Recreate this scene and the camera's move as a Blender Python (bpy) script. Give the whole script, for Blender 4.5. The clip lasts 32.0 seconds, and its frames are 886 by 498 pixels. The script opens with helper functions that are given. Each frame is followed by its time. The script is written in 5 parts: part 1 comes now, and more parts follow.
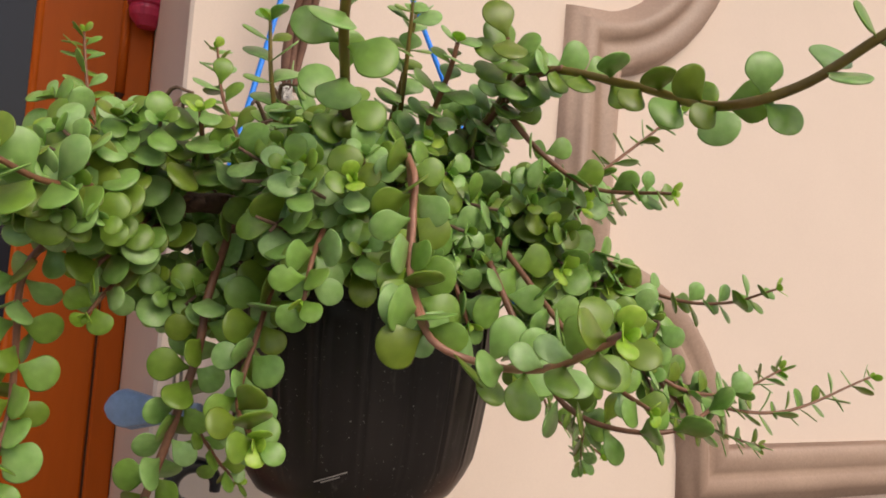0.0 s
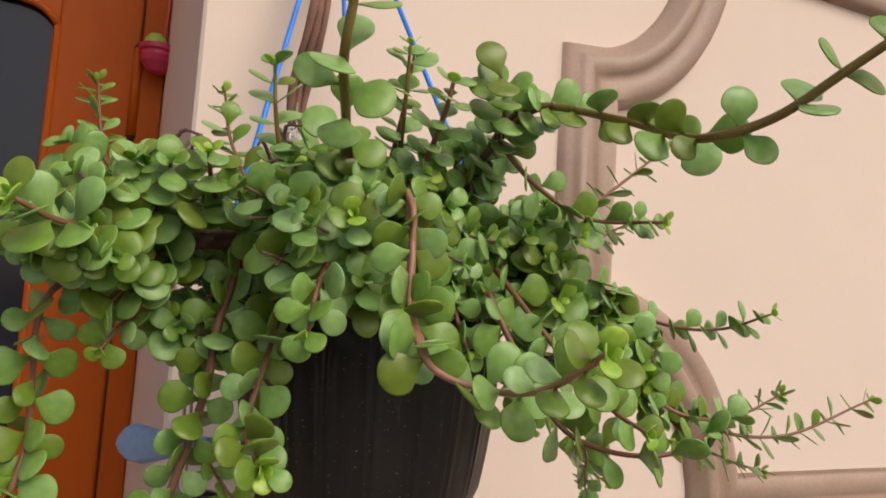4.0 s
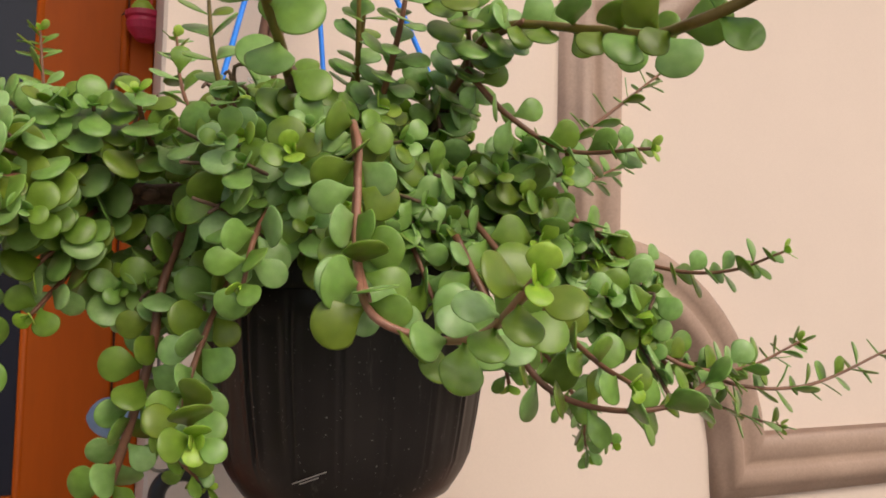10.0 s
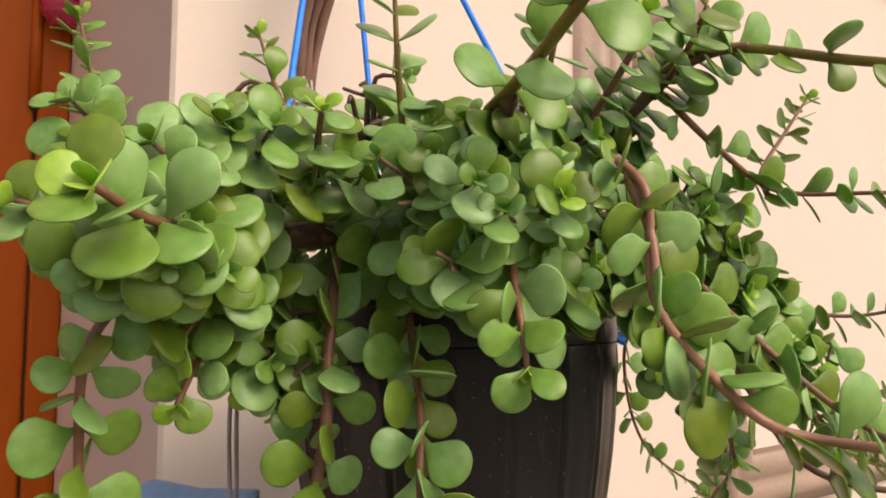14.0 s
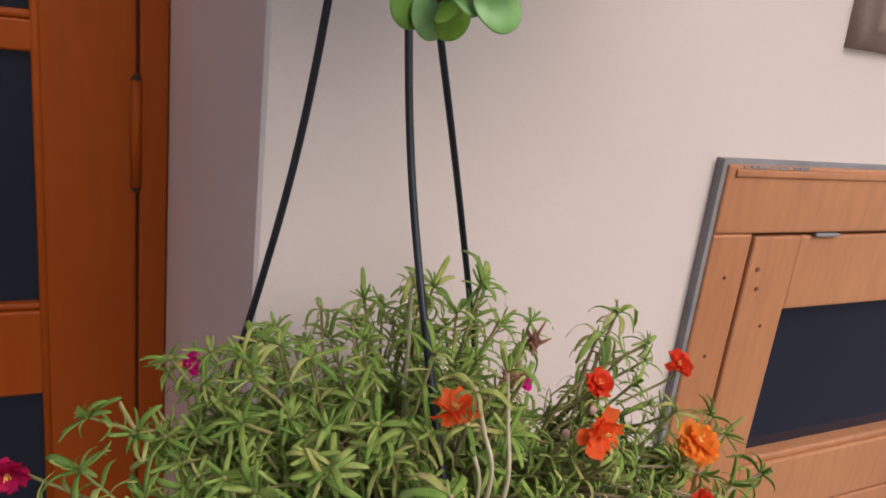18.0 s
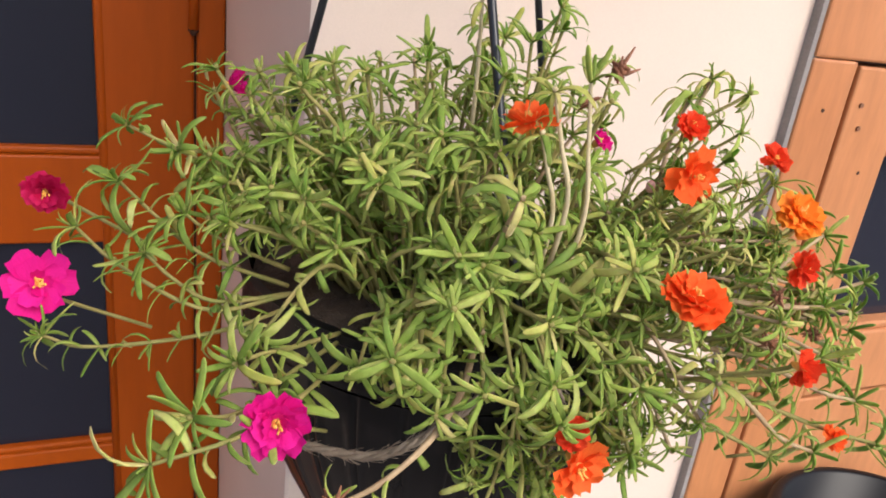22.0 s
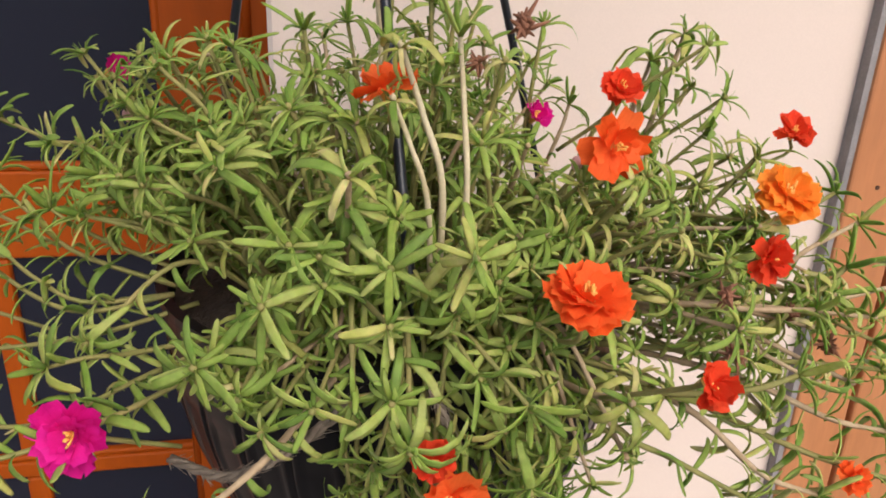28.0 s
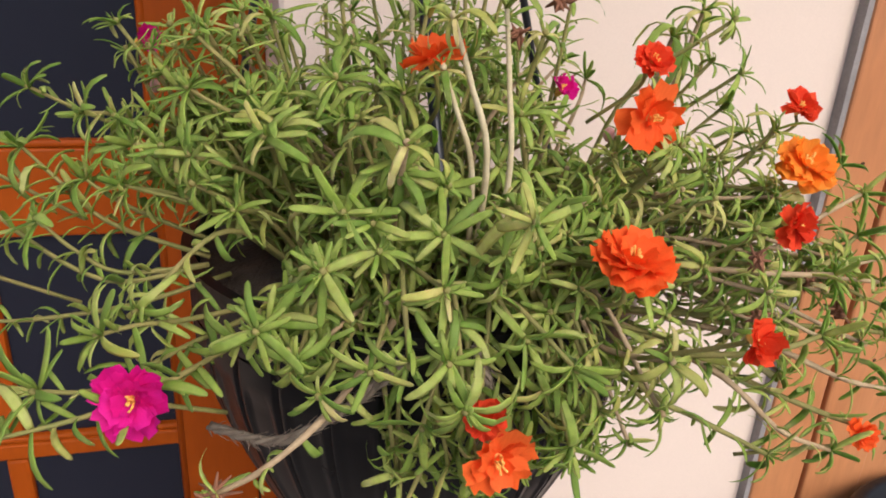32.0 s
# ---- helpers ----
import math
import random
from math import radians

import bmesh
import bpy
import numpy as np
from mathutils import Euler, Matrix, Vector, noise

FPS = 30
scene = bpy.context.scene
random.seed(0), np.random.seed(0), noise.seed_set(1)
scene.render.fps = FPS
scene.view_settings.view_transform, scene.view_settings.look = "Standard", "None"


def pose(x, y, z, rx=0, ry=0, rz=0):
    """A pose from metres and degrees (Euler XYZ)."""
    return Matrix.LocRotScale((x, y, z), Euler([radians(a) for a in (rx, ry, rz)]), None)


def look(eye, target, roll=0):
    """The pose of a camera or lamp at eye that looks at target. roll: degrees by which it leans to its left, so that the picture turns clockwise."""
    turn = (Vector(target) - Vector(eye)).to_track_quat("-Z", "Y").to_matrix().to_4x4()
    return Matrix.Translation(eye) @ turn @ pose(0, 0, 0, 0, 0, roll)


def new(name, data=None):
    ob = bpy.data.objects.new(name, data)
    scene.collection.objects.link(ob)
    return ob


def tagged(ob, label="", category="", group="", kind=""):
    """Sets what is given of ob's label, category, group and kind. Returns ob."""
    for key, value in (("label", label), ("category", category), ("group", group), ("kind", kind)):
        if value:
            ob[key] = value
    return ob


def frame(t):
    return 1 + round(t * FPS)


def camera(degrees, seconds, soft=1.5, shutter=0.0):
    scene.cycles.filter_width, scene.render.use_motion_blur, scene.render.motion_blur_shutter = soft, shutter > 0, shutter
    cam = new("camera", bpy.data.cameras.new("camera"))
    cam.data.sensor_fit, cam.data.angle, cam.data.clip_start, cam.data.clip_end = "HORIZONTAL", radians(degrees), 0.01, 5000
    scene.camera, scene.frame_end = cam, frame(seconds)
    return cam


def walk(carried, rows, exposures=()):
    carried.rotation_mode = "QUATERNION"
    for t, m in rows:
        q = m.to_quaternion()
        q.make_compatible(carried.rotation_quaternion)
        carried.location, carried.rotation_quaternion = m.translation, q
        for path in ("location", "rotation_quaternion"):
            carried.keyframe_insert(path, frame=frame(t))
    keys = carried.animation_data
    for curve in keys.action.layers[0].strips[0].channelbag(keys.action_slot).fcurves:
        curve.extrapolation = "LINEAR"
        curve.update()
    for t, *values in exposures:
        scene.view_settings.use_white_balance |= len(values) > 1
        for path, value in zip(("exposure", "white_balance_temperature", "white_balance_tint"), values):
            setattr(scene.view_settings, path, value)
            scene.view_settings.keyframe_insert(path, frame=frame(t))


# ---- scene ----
cam = camera(61.49, 32.0, 1.8)
PATH = [
    (0, (0.0801, 0.5608, 1.7360), (0.5089, 1.4631, 1.7816), 4.62),
    (0.5, (0.0728, 0.5633, 1.7350), (0.4847, 1.4733, 1.7827), 4.03),
    (1, (0.0680, 0.5567, 1.7437), (0.4758, 1.4658, 1.8286), 4.13),
    (1.5, (0.0662, 0.5427, 1.7557), (0.4674, 1.4481, 1.8940), 3.74),
    (2, (0.0647, 0.5291, 1.7644), (0.4674, 1.4290, 1.9319), 3.79),
    (2.5, (0.0719, 0.5341, 1.7572), (0.4781, 1.4363, 1.9023), 3.71),
    (3, (0.0758, 0.5400, 1.7479), (0.4812, 1.4457, 1.8717), 3.83),
    (3.5, (0.0773, 0.5422, 1.7418), (0.4879, 1.4476, 1.8500), 3.84),
    (4, (0.0784, 0.5453, 1.7335), (0.4928, 1.4508, 1.8247), 3.65),
    (4.5, (0.0706, 0.5474, 1.7253), (0.4543, 1.4679, 1.7990), 2.68),
    (6.5, (0.1325, 0.5524, 1.7134), (0.4711, 1.4926, 1.7511), 3.62),
    (7, (0.1918, 0.5382, 1.7265), (0.4667, 1.4987, 1.7695), 0.11),
    (7.5, (0.2438, 0.5248, 1.7468), (0.4949, 1.4909, 1.8072), -2.39),
    (8, (0.2549, 0.5222, 1.7512), (0.4940, 1.4914, 1.8111), -2.61),
    (8.5, (0.2379, 0.5246, 1.7441), (0.5025, 1.4873, 1.8007), -1.92),
    (9, (0.2147, 0.5332, 1.7329), (0.5210, 1.4842, 1.7737), -1.55),
    (9.5, (0.1794, 0.5539, 1.7237), (0.5603, 1.4765, 1.7839), 0.03),
    (10, (0.1313, 0.5736, 1.7224), (0.5116, 1.4970, 1.7749), 1.34),
    (10.5, (0.0942, 0.6066, 1.7250), (0.4932, 1.5231, 1.7542), 2.13),
    (11, (0.0743, 0.6485, 1.7397), (0.5062, 1.5504, 1.7434), 2.18),
    (11.5, (0.0518, 0.6949, 1.7414), (0.5588, 1.5566, 1.7566), 2.03),
    (12, (0.0344, 0.7110, 1.7450), (0.5732, 1.5534, 1.7537), 1.35),
    (12.5, (0.0186, 0.7156, 1.7601), (0.5600, 1.5545, 1.8155), 0.47),
    (13, (0.0101, 0.7137, 1.7711), (0.5818, 1.5299, 1.8551), 0.52),
    (13.5, (0.0061, 0.7159, 1.7643), (0.5703, 1.5383, 1.8364), 0.29),
    (15.5, (0.0087, 0.7066, 1.6650), (0.5404, 1.5535, 1.6617), 3.81),
    (16, (0.0064, 0.7040, 1.6315), (0.5376, 1.5499, 1.5845), 6.15),
    (16.5, (0.0146, 0.7082, 1.5799), (0.5237, 1.5622, 1.4725), 5.65),
    (17, (0.0110, 0.7144, 1.5348), (0.5166, 1.5640, 1.3845), 6.35),
    (17.5, (0.0155, 0.7199, 1.4911), (0.5068, 1.5642, 1.2770), 6.41),
    (18, (0.0096, 0.7208, 1.4390), (0.4635, 1.5672, 1.1603), 7.07),
    (18.5, (0.0083, 0.7160, 1.4034), (0.4405, 1.5625, 1.0924), 7.61),
    (19, (0.0092, 0.7061, 1.3880), (0.4211, 1.5588, 1.0667), 7.14),
    (19.5, (0.0157, 0.7035, 1.3667), (0.4278, 1.5504, 1.0307), 7.84),
    (20, (0.0273, 0.7157, 1.3396), (0.4273, 1.5606, 0.9844), 8.01),
    (20.5, (0.0227, 0.7227, 1.3277), (0.4117, 1.5726, 0.9721), 7.82),
    (21, (0.0144, 0.7202, 1.3148), (0.3809, 1.5763, 0.9505), 7.83),
    (21.5, (0.0149, 0.7191, 1.3153), (0.3930, 1.5722, 0.9558), 7.86),
    (22, (0.0224, 0.7226, 1.3088), (0.4027, 1.5748, 0.9494), 7.46),
    (22.5, (0.0296, 0.7225, 1.3116), (0.4047, 1.5722, 0.9410), 8.14),
    (23, (0.0354, 0.7165, 1.3174), (0.3976, 1.5683, 0.9389), 8.04),
    (23.5, (0.0459, 0.6979, 1.3280), (0.4074, 1.5568, 0.9653), 6.64),
    (24, (0.0535, 0.7198, 1.3203), (0.4102, 1.5772, 0.9494), 6.70),
    (24.5, (0.0780, 0.7594, 1.3116), (0.4169, 1.6173, 0.9254), 6.51),
    (25, (0.0815, 0.7578, 1.3067), (0.4211, 1.6121, 0.9132), 6.69),
    (25.5, (0.0998, 0.7496, 1.3072), (0.4217, 1.6047, 0.9007), 5.70),
    (27.5, (0.1701, 0.7288, 1.2873), (0.3371, 1.6589, 0.9604), 1.13),
    (28, (0.1619, 0.7317, 1.2895), (0.3520, 1.6458, 0.9313), 2.21),
    (28.5, (0.1708, 0.7235, 1.2858), (0.3296, 1.6548, 0.9578), 1.92),
    (29, (0.2001, 0.7067, 1.2853), (0.3372, 1.6461, 0.9711), 1.08),
    (29.5, (0.2190, 0.6942, 1.2831), (0.3155, 1.6440, 0.9854), -0.28),
    (30, (0.2153, 0.6948, 1.2831), (0.3176, 1.6396, 0.9720), -0.10),
    (30.5, (0.2108, 0.6966, 1.2795), (0.3266, 1.6374, 0.9609), 0.79),
    (31, (0.1980, 0.6996, 1.2804), (0.3654, 1.6219, 0.9321), 2.39),
    (31.5, (0.1666, 0.7127, 1.2822), (0.3730, 1.6213, 0.9191), 2.84),
    (32, (0.1256, 0.7287, 1.2851), (0.3632, 1.6236, 0.9074), 3.12),
]
EXPOSURES = [(0.0, 0.45, 6900, 10), (4.5, 0.40, 6850, 10), (7.0, 0.38, 6900, 10), (9.0, 0.24, 6850, 10), (10.0, 0.40, 6900, 10), (11.0, 0.60, 7000, 10), (12.0, 0.78, 7150, 10), (13.0, 0.72, 7250, 10), (15.5, 0.85, 6700, 10), (17.0, 0.47, 6050, 10), (18.0, 0.30, 5850, 10), (19.0, 0.58, 6000, 10), (21.0, 1.02, 6200, 10), (25.0, 1.03, 6250, 10), (28.0, 0.76, 6200, 10), (32.0, 0.76, 6200, 10)]
walk(cam, [(t, look(eye, target, roll)) for t, eye, target, roll in PATH], EXPOSURES)

# ---- light ----
world = bpy.data.worlds.new("sky")
scene.world = world
world.use_nodes = True
wn = world.node_tree
sky = wn.nodes.new("ShaderNodeTexSky")
sky.sky_type, sky.sun_disc = "NISHITA", False
sky.sun_elevation, sky.sun_rotation = radians(43), radians(162)
sky.air_density, sky.dust_density, sky.ozone_density = 1.0, 4.0, 1.0
wn.links.new(sky.outputs[0], wn.nodes["Background"].inputs[0])
wn.nodes["Background"].inputs[1].default_value = 0.105
sun_data = bpy.data.lights.new("sun", "SUN")
sun_data.energy, sun_data.angle, sun_data.color = 0.92, radians(35), (1.0, 0.95, 0.90)
sun = new("sun", sun_data)
sun.matrix_world = look((1.35, -2.6, 4.95), (0.2, 1.0, 1.5))


# ---- materials ----
def principled(name, rough=0.5, metal=0.0, spec=0.5):
    m = bpy.data.materials.new(name)
    m.use_nodes = True
    b = m.node_tree.nodes["Principled BSDF"]
    b.inputs["Roughness"].default_value = rough
    b.inputs["Metallic"].default_value = metal
    b.inputs["Specular IOR Level"].default_value = spec
    return m, m.node_tree, b


def noise_tex(nt, scale, detail=4.0, rough=0.55, stretch=None):
    n = nt.nodes.new("ShaderNodeTexNoise")
    n.inputs["Scale"].default_value, n.inputs["Detail"].default_value, n.inputs["Roughness"].default_value = scale, detail, rough
    c = nt.nodes.new("ShaderNodeTexCoord")
    if stretch:
        mp = nt.nodes.new("ShaderNodeMapping")
        mp.inputs["Scale"].default_value = stretch
        nt.links.new(c.outputs["Object"], mp.inputs[0])
        nt.links.new(mp.outputs[0], n.inputs["Vector"])
    else:
        nt.links.new(c.outputs["Object"], n.inputs["Vector"])
    return n.outputs["Fac"]


def ramp(nt, fac, *stops):
    r = nt.nodes.new("ShaderNodeValToRGB")
    els = r.color_ramp.elements
    while len(els) < len(stops):
        els.new(0.5)
    for e, (p, c) in zip(els, stops):
        e.position, e.color = p, (*c, 1)
    nt.links.new(fac, r.inputs[0])
    return r.outputs[0]


def mix(nt, fac, a, b, mode="MIX"):
    x = nt.nodes.new("ShaderNodeMix")
    x.data_type, x.blend_type = "RGBA", mode
    if isinstance(fac, float):
        x.inputs[0].default_value = fac
    else:
        nt.links.new(fac, x.inputs[0])
    nt.links.new(a, x.inputs[6])
    nt.links.new(b, x.inputs[7])
    return x.outputs[2]


def bump(nt, b, fac, strength=0.2, dist=0.002):
    n = nt.nodes.new("ShaderNodeBump")
    n.inputs["Strength"].default_value, n.inputs["Distance"].default_value = strength, dist
    nt.links.new(fac, n.inputs["Height"])
    nt.links.new(n.outputs[0], b.inputs["Normal"])


def mottled(name, c1, c2, scale, rough=0.6, fine=200.0, bump_s=0.15, bump_d=0.001, metal=0.0, stretch=None, spec=0.5, grain=0.12):
    """Two colours mixed by a coarse noise, a fine grain over them, and a little relief."""
    m, nt, b = principled(name, rough, metal, spec)
    big = noise_tex(nt, scale, 5.0, 0.6, stretch)
    small = noise_tex(nt, fine, 3.0, 0.6, stretch)
    base = ramp(nt, big, (0.3, c1), (0.7, c2))
    gr = ramp(nt, small, (0.3, (1 - grain,) * 3), (0.7, (1 + grain * 0.5,) * 3))
    nt.links.new(mix(nt, 1.0, base, gr, "MULTIPLY"), b.inputs["Base Color"])
    rr = ramp(nt, big, (0.3, (rough * 0.85,) * 3), (0.7, (min(1.0, rough * 1.15),) * 3))
    nt.links.new(rr, b.inputs["Roughness"])
    bump(nt, b, small, bump_s, bump_d)
    return m


def leafy(name, stops, rough, per_island, trans=0.2, spec=0.3, fine=14.0):
    """Foliage or petals whose shade varies piece by piece, with fine speckles and veins of lighter tone."""
    m, nt, b = principled(name, rough, 0.0, spec)
    if per_island:
        rnd = nt.nodes.new("ShaderNodeNewGeometry").outputs["Random Per Island"]
    else:
        rnd = nt.nodes.new("ShaderNodeObjectInfo").outputs["Random"]
    base = ramp(nt, rnd, *[(k / (len(stops) - 1), c) for k, c in enumerate(stops)])
    sp = noise_tex(nt, 260.0 if per_island else fine, 3.0)
    speck = ramp(nt, sp, (0.35, (0.88, 0.88, 0.86)), (0.7, (1.10, 1.10, 1.08)))
    broad = noise_tex(nt, 90.0 if per_island else 1.7, 2.0)
    wash = ramp(nt, broad, (0.3, (0.80, 0.86, 0.66)), (0.7, (1.14, 1.10, 1.25)))
    col = mix(nt, 1.0, mix(nt, 1.0, base, speck, "MULTIPLY"), wash, "MULTIPLY")
    nt.links.new(col, b.inputs["Base Color"])
    b.inputs["Subsurface Weight"].default_value = trans
    b.inputs["Subsurface Radius"].default_value = (0.4, 1.0, 0.2)
    b.inputs["Subsurface Scale"].default_value = 0.004
    nt.links.new(ramp(nt, sp, (0.3, (rough * 0.85,) * 3), (0.7, (min(1.0, rough * 1.2),) * 3)), b.inputs["Roughness"])
    bump(nt, b, sp, 0.04, 0.0006)
    return m


JADE = ((0.144, 0.200, 0.018), (0.160, 0.270, 0.034), (0.186, 0.335, 0.068), (0.220, 0.385, 0.108), (0.278, 0.440, 0.160))
YOUNG = ((0.25, 0.42, 0.035), (0.36, 0.52, 0.08))
M_WALL = mottled("cream_plaster", (0.700, 0.568, 0.482), (0.750, 0.613, 0.524), 2.5, 0.8, 700.0, 0.05, 0.0002, grain=0.03)
M_REVEAL = mottled("cream_plaster_reveal", (0.68, 0.565, 0.49), (0.73, 0.61, 0.53), 4.0, 0.8, 700.0, 0.05, 0.0002, grain=0.03)
M_MOULD = mottled("taupe_moulding_paint", (0.33, 0.22, 0.165), (0.42, 0.29, 0.22), 9.0, 0.55, 320.0, 0.12, 0.0006)
M_DOOR = mottled("orange_brown_door_paint", (0.33, 0.058, 0.001), (0.41, 0.080, 0.003), 5.0, 0.5, 60.0, 0.08, 0.0004, stretch=(1, 1, 0.15), spec=0.2, grain=0.08)
M_WINDOW = mottled("tan_window_paint", (0.47, 0.185, 0.072), (0.56, 0.240, 0.100), 6.0, 0.5, 90.0, 0.1, 0.0006, stretch=(1, 1, 0.2))
M_CEMENT = mottled("grey_cement_edge", (0.22, 0.20, 0.195), (0.32, 0.29, 0.28), 30.0, 0.85, 400.0, 0.3, 0.001)
# dark brown of the joints; on the room wall it stands in for shade
M_GROOVE = mottled("dark_joint_and_room", (0.05, 0.018, 0.008), (0.08, 0.03, 0.012), 20.0, 0.8)
M_POT, nt, b = principled("black_plastic", 0.38, 0.0, 0.35)
pn1, pn2, pn3 = noise_tex(nt, 9.0, 4.0), noise_tex(nt, 120.0, 6.0, 0.75, (1, 1, 0.035)), noise_tex(nt, 420.0, 2.0)
pc = ramp(nt, pn1, (0.3, (0.009, 0.007, 0.006)), (0.75, (0.030, 0.023, 0.020)))
dust = ramp(nt, pn2, (0.60, (0.0, 0.0, 0.0)), (0.80, (0.065, 0.055, 0.050)))
dots = ramp(nt, pn3, (0.69, (0.0, 0.0, 0.0)), (0.76, (0.16, 0.15, 0.14)))
nt.links.new(mix(nt, 1.0, mix(nt, 1.0, pc, dust, "ADD"), dots, "ADD"), b.inputs["Base Color"])
nt.links.new(ramp(nt, pn1, (0.3, (0.26,) * 3), (0.7, (0.44,) * 3)), b.inputs["Roughness"])
bump(nt, b, pn2, 0.12, 0.0006)
M_BASE = mottled("dusty_plastic_base", (0.085, 0.066, 0.055), (0.20, 0.165, 0.14), 40.0, 0.7, 300.0, 0.2, 0.0006)
M_SLOT = mottled("black_slot", (0.006, 0.005, 0.004), (0.014, 0.011, 0.009), 40.0, 0.8)
M_POT_NEW = mottled("glossy_black_plastic", (0.004, 0.004, 0.005), (0.010, 0.009, 0.010), 12.0, 0.32, 420.0, 0.05, 0.0004, spec=0.22)
M_ROD = mottled("black_rod_plastic", (0.008, 0.009, 0.013), (0.016, 0.017, 0.022), 30.0, 0.35)
M_CORD = mottled("blue_cord", (0.004, 0.19, 0.82), (0.01, 0.27, 0.95), 60.0, 0.5, 900.0, 0.4, 0.0006)
M_CLIP = mottled("pale_blue_plastic", (0.26, 0.38, 0.62), (0.32, 0.46, 0.70), 20.0, 0.4)
M_RIBBON = mottled("brown_cloth", (0.17, 0.085, 0.06), (0.27, 0.14, 0.10), 40.0, 0.9, 500.0, 0.5, 0.001)
M_KNOT = mottled("white_thread", (0.62, 0.58, 0.54), (0.78, 0.74, 0.70), 60.0, 0.9, 600.0, 0.5, 0.001)
M_WIRE = mottled("grey_wire", (0.30, 0.27, 0.25), (0.42, 0.38, 0.36), 40.0, 0.5, metal=0.3)
M_REDPOT = mottled("pink_red_plastic", (0.42, 0.02, 0.07), (0.55, 0.04, 0.10), 30.0, 0.4)
M_REDSTR = mottled("red_string", (0.55, 0.07, 0.05), (0.68, 0.11, 0.08), 60.0, 0.8)
M_JUTE = mottled("jute_twine", (0.17, 0.13, 0.095), (0.28, 0.225, 0.165), 80.0, 0.95, 700.0, 0.6, 0.001)
M_SOIL = mottled("potting_soil", (0.03, 0.02, 0.014), (0.08, 0.055, 0.038), 60.0, 0.95, 300.0, 0.8, 0.004)
M_GROUND = mottled("grey_paving", (0.15, 0.132, 0.12), (0.21, 0.187, 0.17), 2.0, 0.85, 60.0, 0.2, 0.002)
M_BARK = mottled("brown_bark", (0.09, 0.050, 0.032), (0.26, 0.155, 0.105), 90.0, 0.8, 500.0, 0.6, 0.0015)
M_STEM_PINK = mottled("pink_brown_stem", (0.31, 0.135, 0.085), (0.42, 0.205, 0.140), 60.0, 0.45, 500.0, 0.2, 0.0006)
M_STEM = mottled("red_brown_stem", (0.150, 0.062, 0.032), (0.245, 0.108, 0.060), 60.0, 0.45, 500.0, 0.2, 0.0006)
M_STEM_OLIVE = mottled("olive_stem", (0.13, 0.085, 0.015), (0.22, 0.16, 0.03), 60.0, 0.45, 500.0, 0.2, 0.0006)
M_LEAF = leafy("jade_leaf", JADE, 0.36, False, 0.12, 0.45, 3.0)
M_LEAF_J = leafy("jade_leaf_dense", JADE, 0.36, True, 0.12, 0.45)
M_LEAF_NEW = leafy("young_jade_leaf", YOUNG, 0.38, False, 0.2, 0.4, 3.0)
M_LEAF_NEWJ = leafy("young_jade_leaf_dense", YOUNG, 0.38, True, 0.2, 0.4)
M_MOSS = leafy("moss_rose_leaf", ((0.128, 0.196, 0.040), (0.194, 0.271, 0.055), (0.282, 0.343, 0.075), (0.375, 0.402, 0.120)), 0.65, True, 0.25, 0.12)
M_MOSS_Y = leafy("yellowing_leaf", ((0.34, 0.35, 0.085), (0.42, 0.40, 0.12), (0.50, 0.44, 0.18)), 0.65, True, 0.25, 0.12)
M_MSTEM = mottled("olive_tan_stem", (0.18, 0.19, 0.04), (0.32, 0.26, 0.09), 60.0, 0.75, 500.0, 0.2, 0.0006)
M_MSTEM_PALE = mottled("pale_straw_stem", (0.50, 0.40, 0.22), (0.64, 0.55, 0.36), 60.0, 0.7, 500.0, 0.3, 0.0006)
M_MSTEM_DRY = mottled("dry_tan_stem", (0.32, 0.21, 0.11), (0.50, 0.37, 0.22), 60.0, 0.7, 500.0, 0.3, 0.0006)
def petal(name, stops, rough=0.6):
    """Thin silky petal: shade by petal, faint streaks along it, part of the light comes through."""
    m, nt, b = principled(name, rough, 0.0, 0.15)
    base = ramp(nt, nt.nodes.new("ShaderNodeObjectInfo").outputs["Random"], (0.0, stops[0]), (1.0, stops[1]))
    streak = ramp(nt, noise_tex(nt, 6.0, 3.0, 0.6, (4.0, 0.6, 1.0)), (0.35, (0.93, 0.90, 0.90)), (0.65, (1.0, 1.06, 1.06)))
    col = mix(nt, 1.0, base, streak, "MULTIPLY")
    nt.links.new(col, b.inputs["Base Color"])
    tr, mx = nt.nodes.new("ShaderNodeBsdfTranslucent"), nt.nodes.new("ShaderNodeMixShader")
    nt.links.new(col, tr.inputs["Color"])
    mx.inputs[0].default_value = 0.4
    nt.links.new(b.outputs[0], mx.inputs[1])
    nt.links.new(tr.outputs[0], mx.inputs[2])
    nt.links.new(mx.outputs[0], nt.nodes["Material Output"].inputs[0])
    return m


M_MAG = petal("magenta_petal", ((0.74, 0.006, 0.24), (0.88, 0.024, 0.37)))
M_RED = petal("red_petal", ((0.78, 0.042, 0.014), (0.92, 0.095, 0.030)))
M_CRIMSON = petal("crimson_petal", ((0.56, 0.007, 0.085), (0.68, 0.020, 0.13)))
M_ORANGE = petal("orange_petal", ((0.96, 0.115, 0.016), (1.0, 0.190, 0.040)))
M_AMBER = petal("amber_petal", ((0.98, 0.24, 0.015), (1.0, 0.38, 0.05)))
M_STAMEN = mottled("yellow_stamen", (0.85, 0.38, 0.05), (0.92, 0.55, 0.15), 200.0, 0.6)
M_BUD = mottled("pale_pink_bud", (0.62, 0.30, 0.28), (0.72, 0.42, 0.36), 200.0, 0.6)
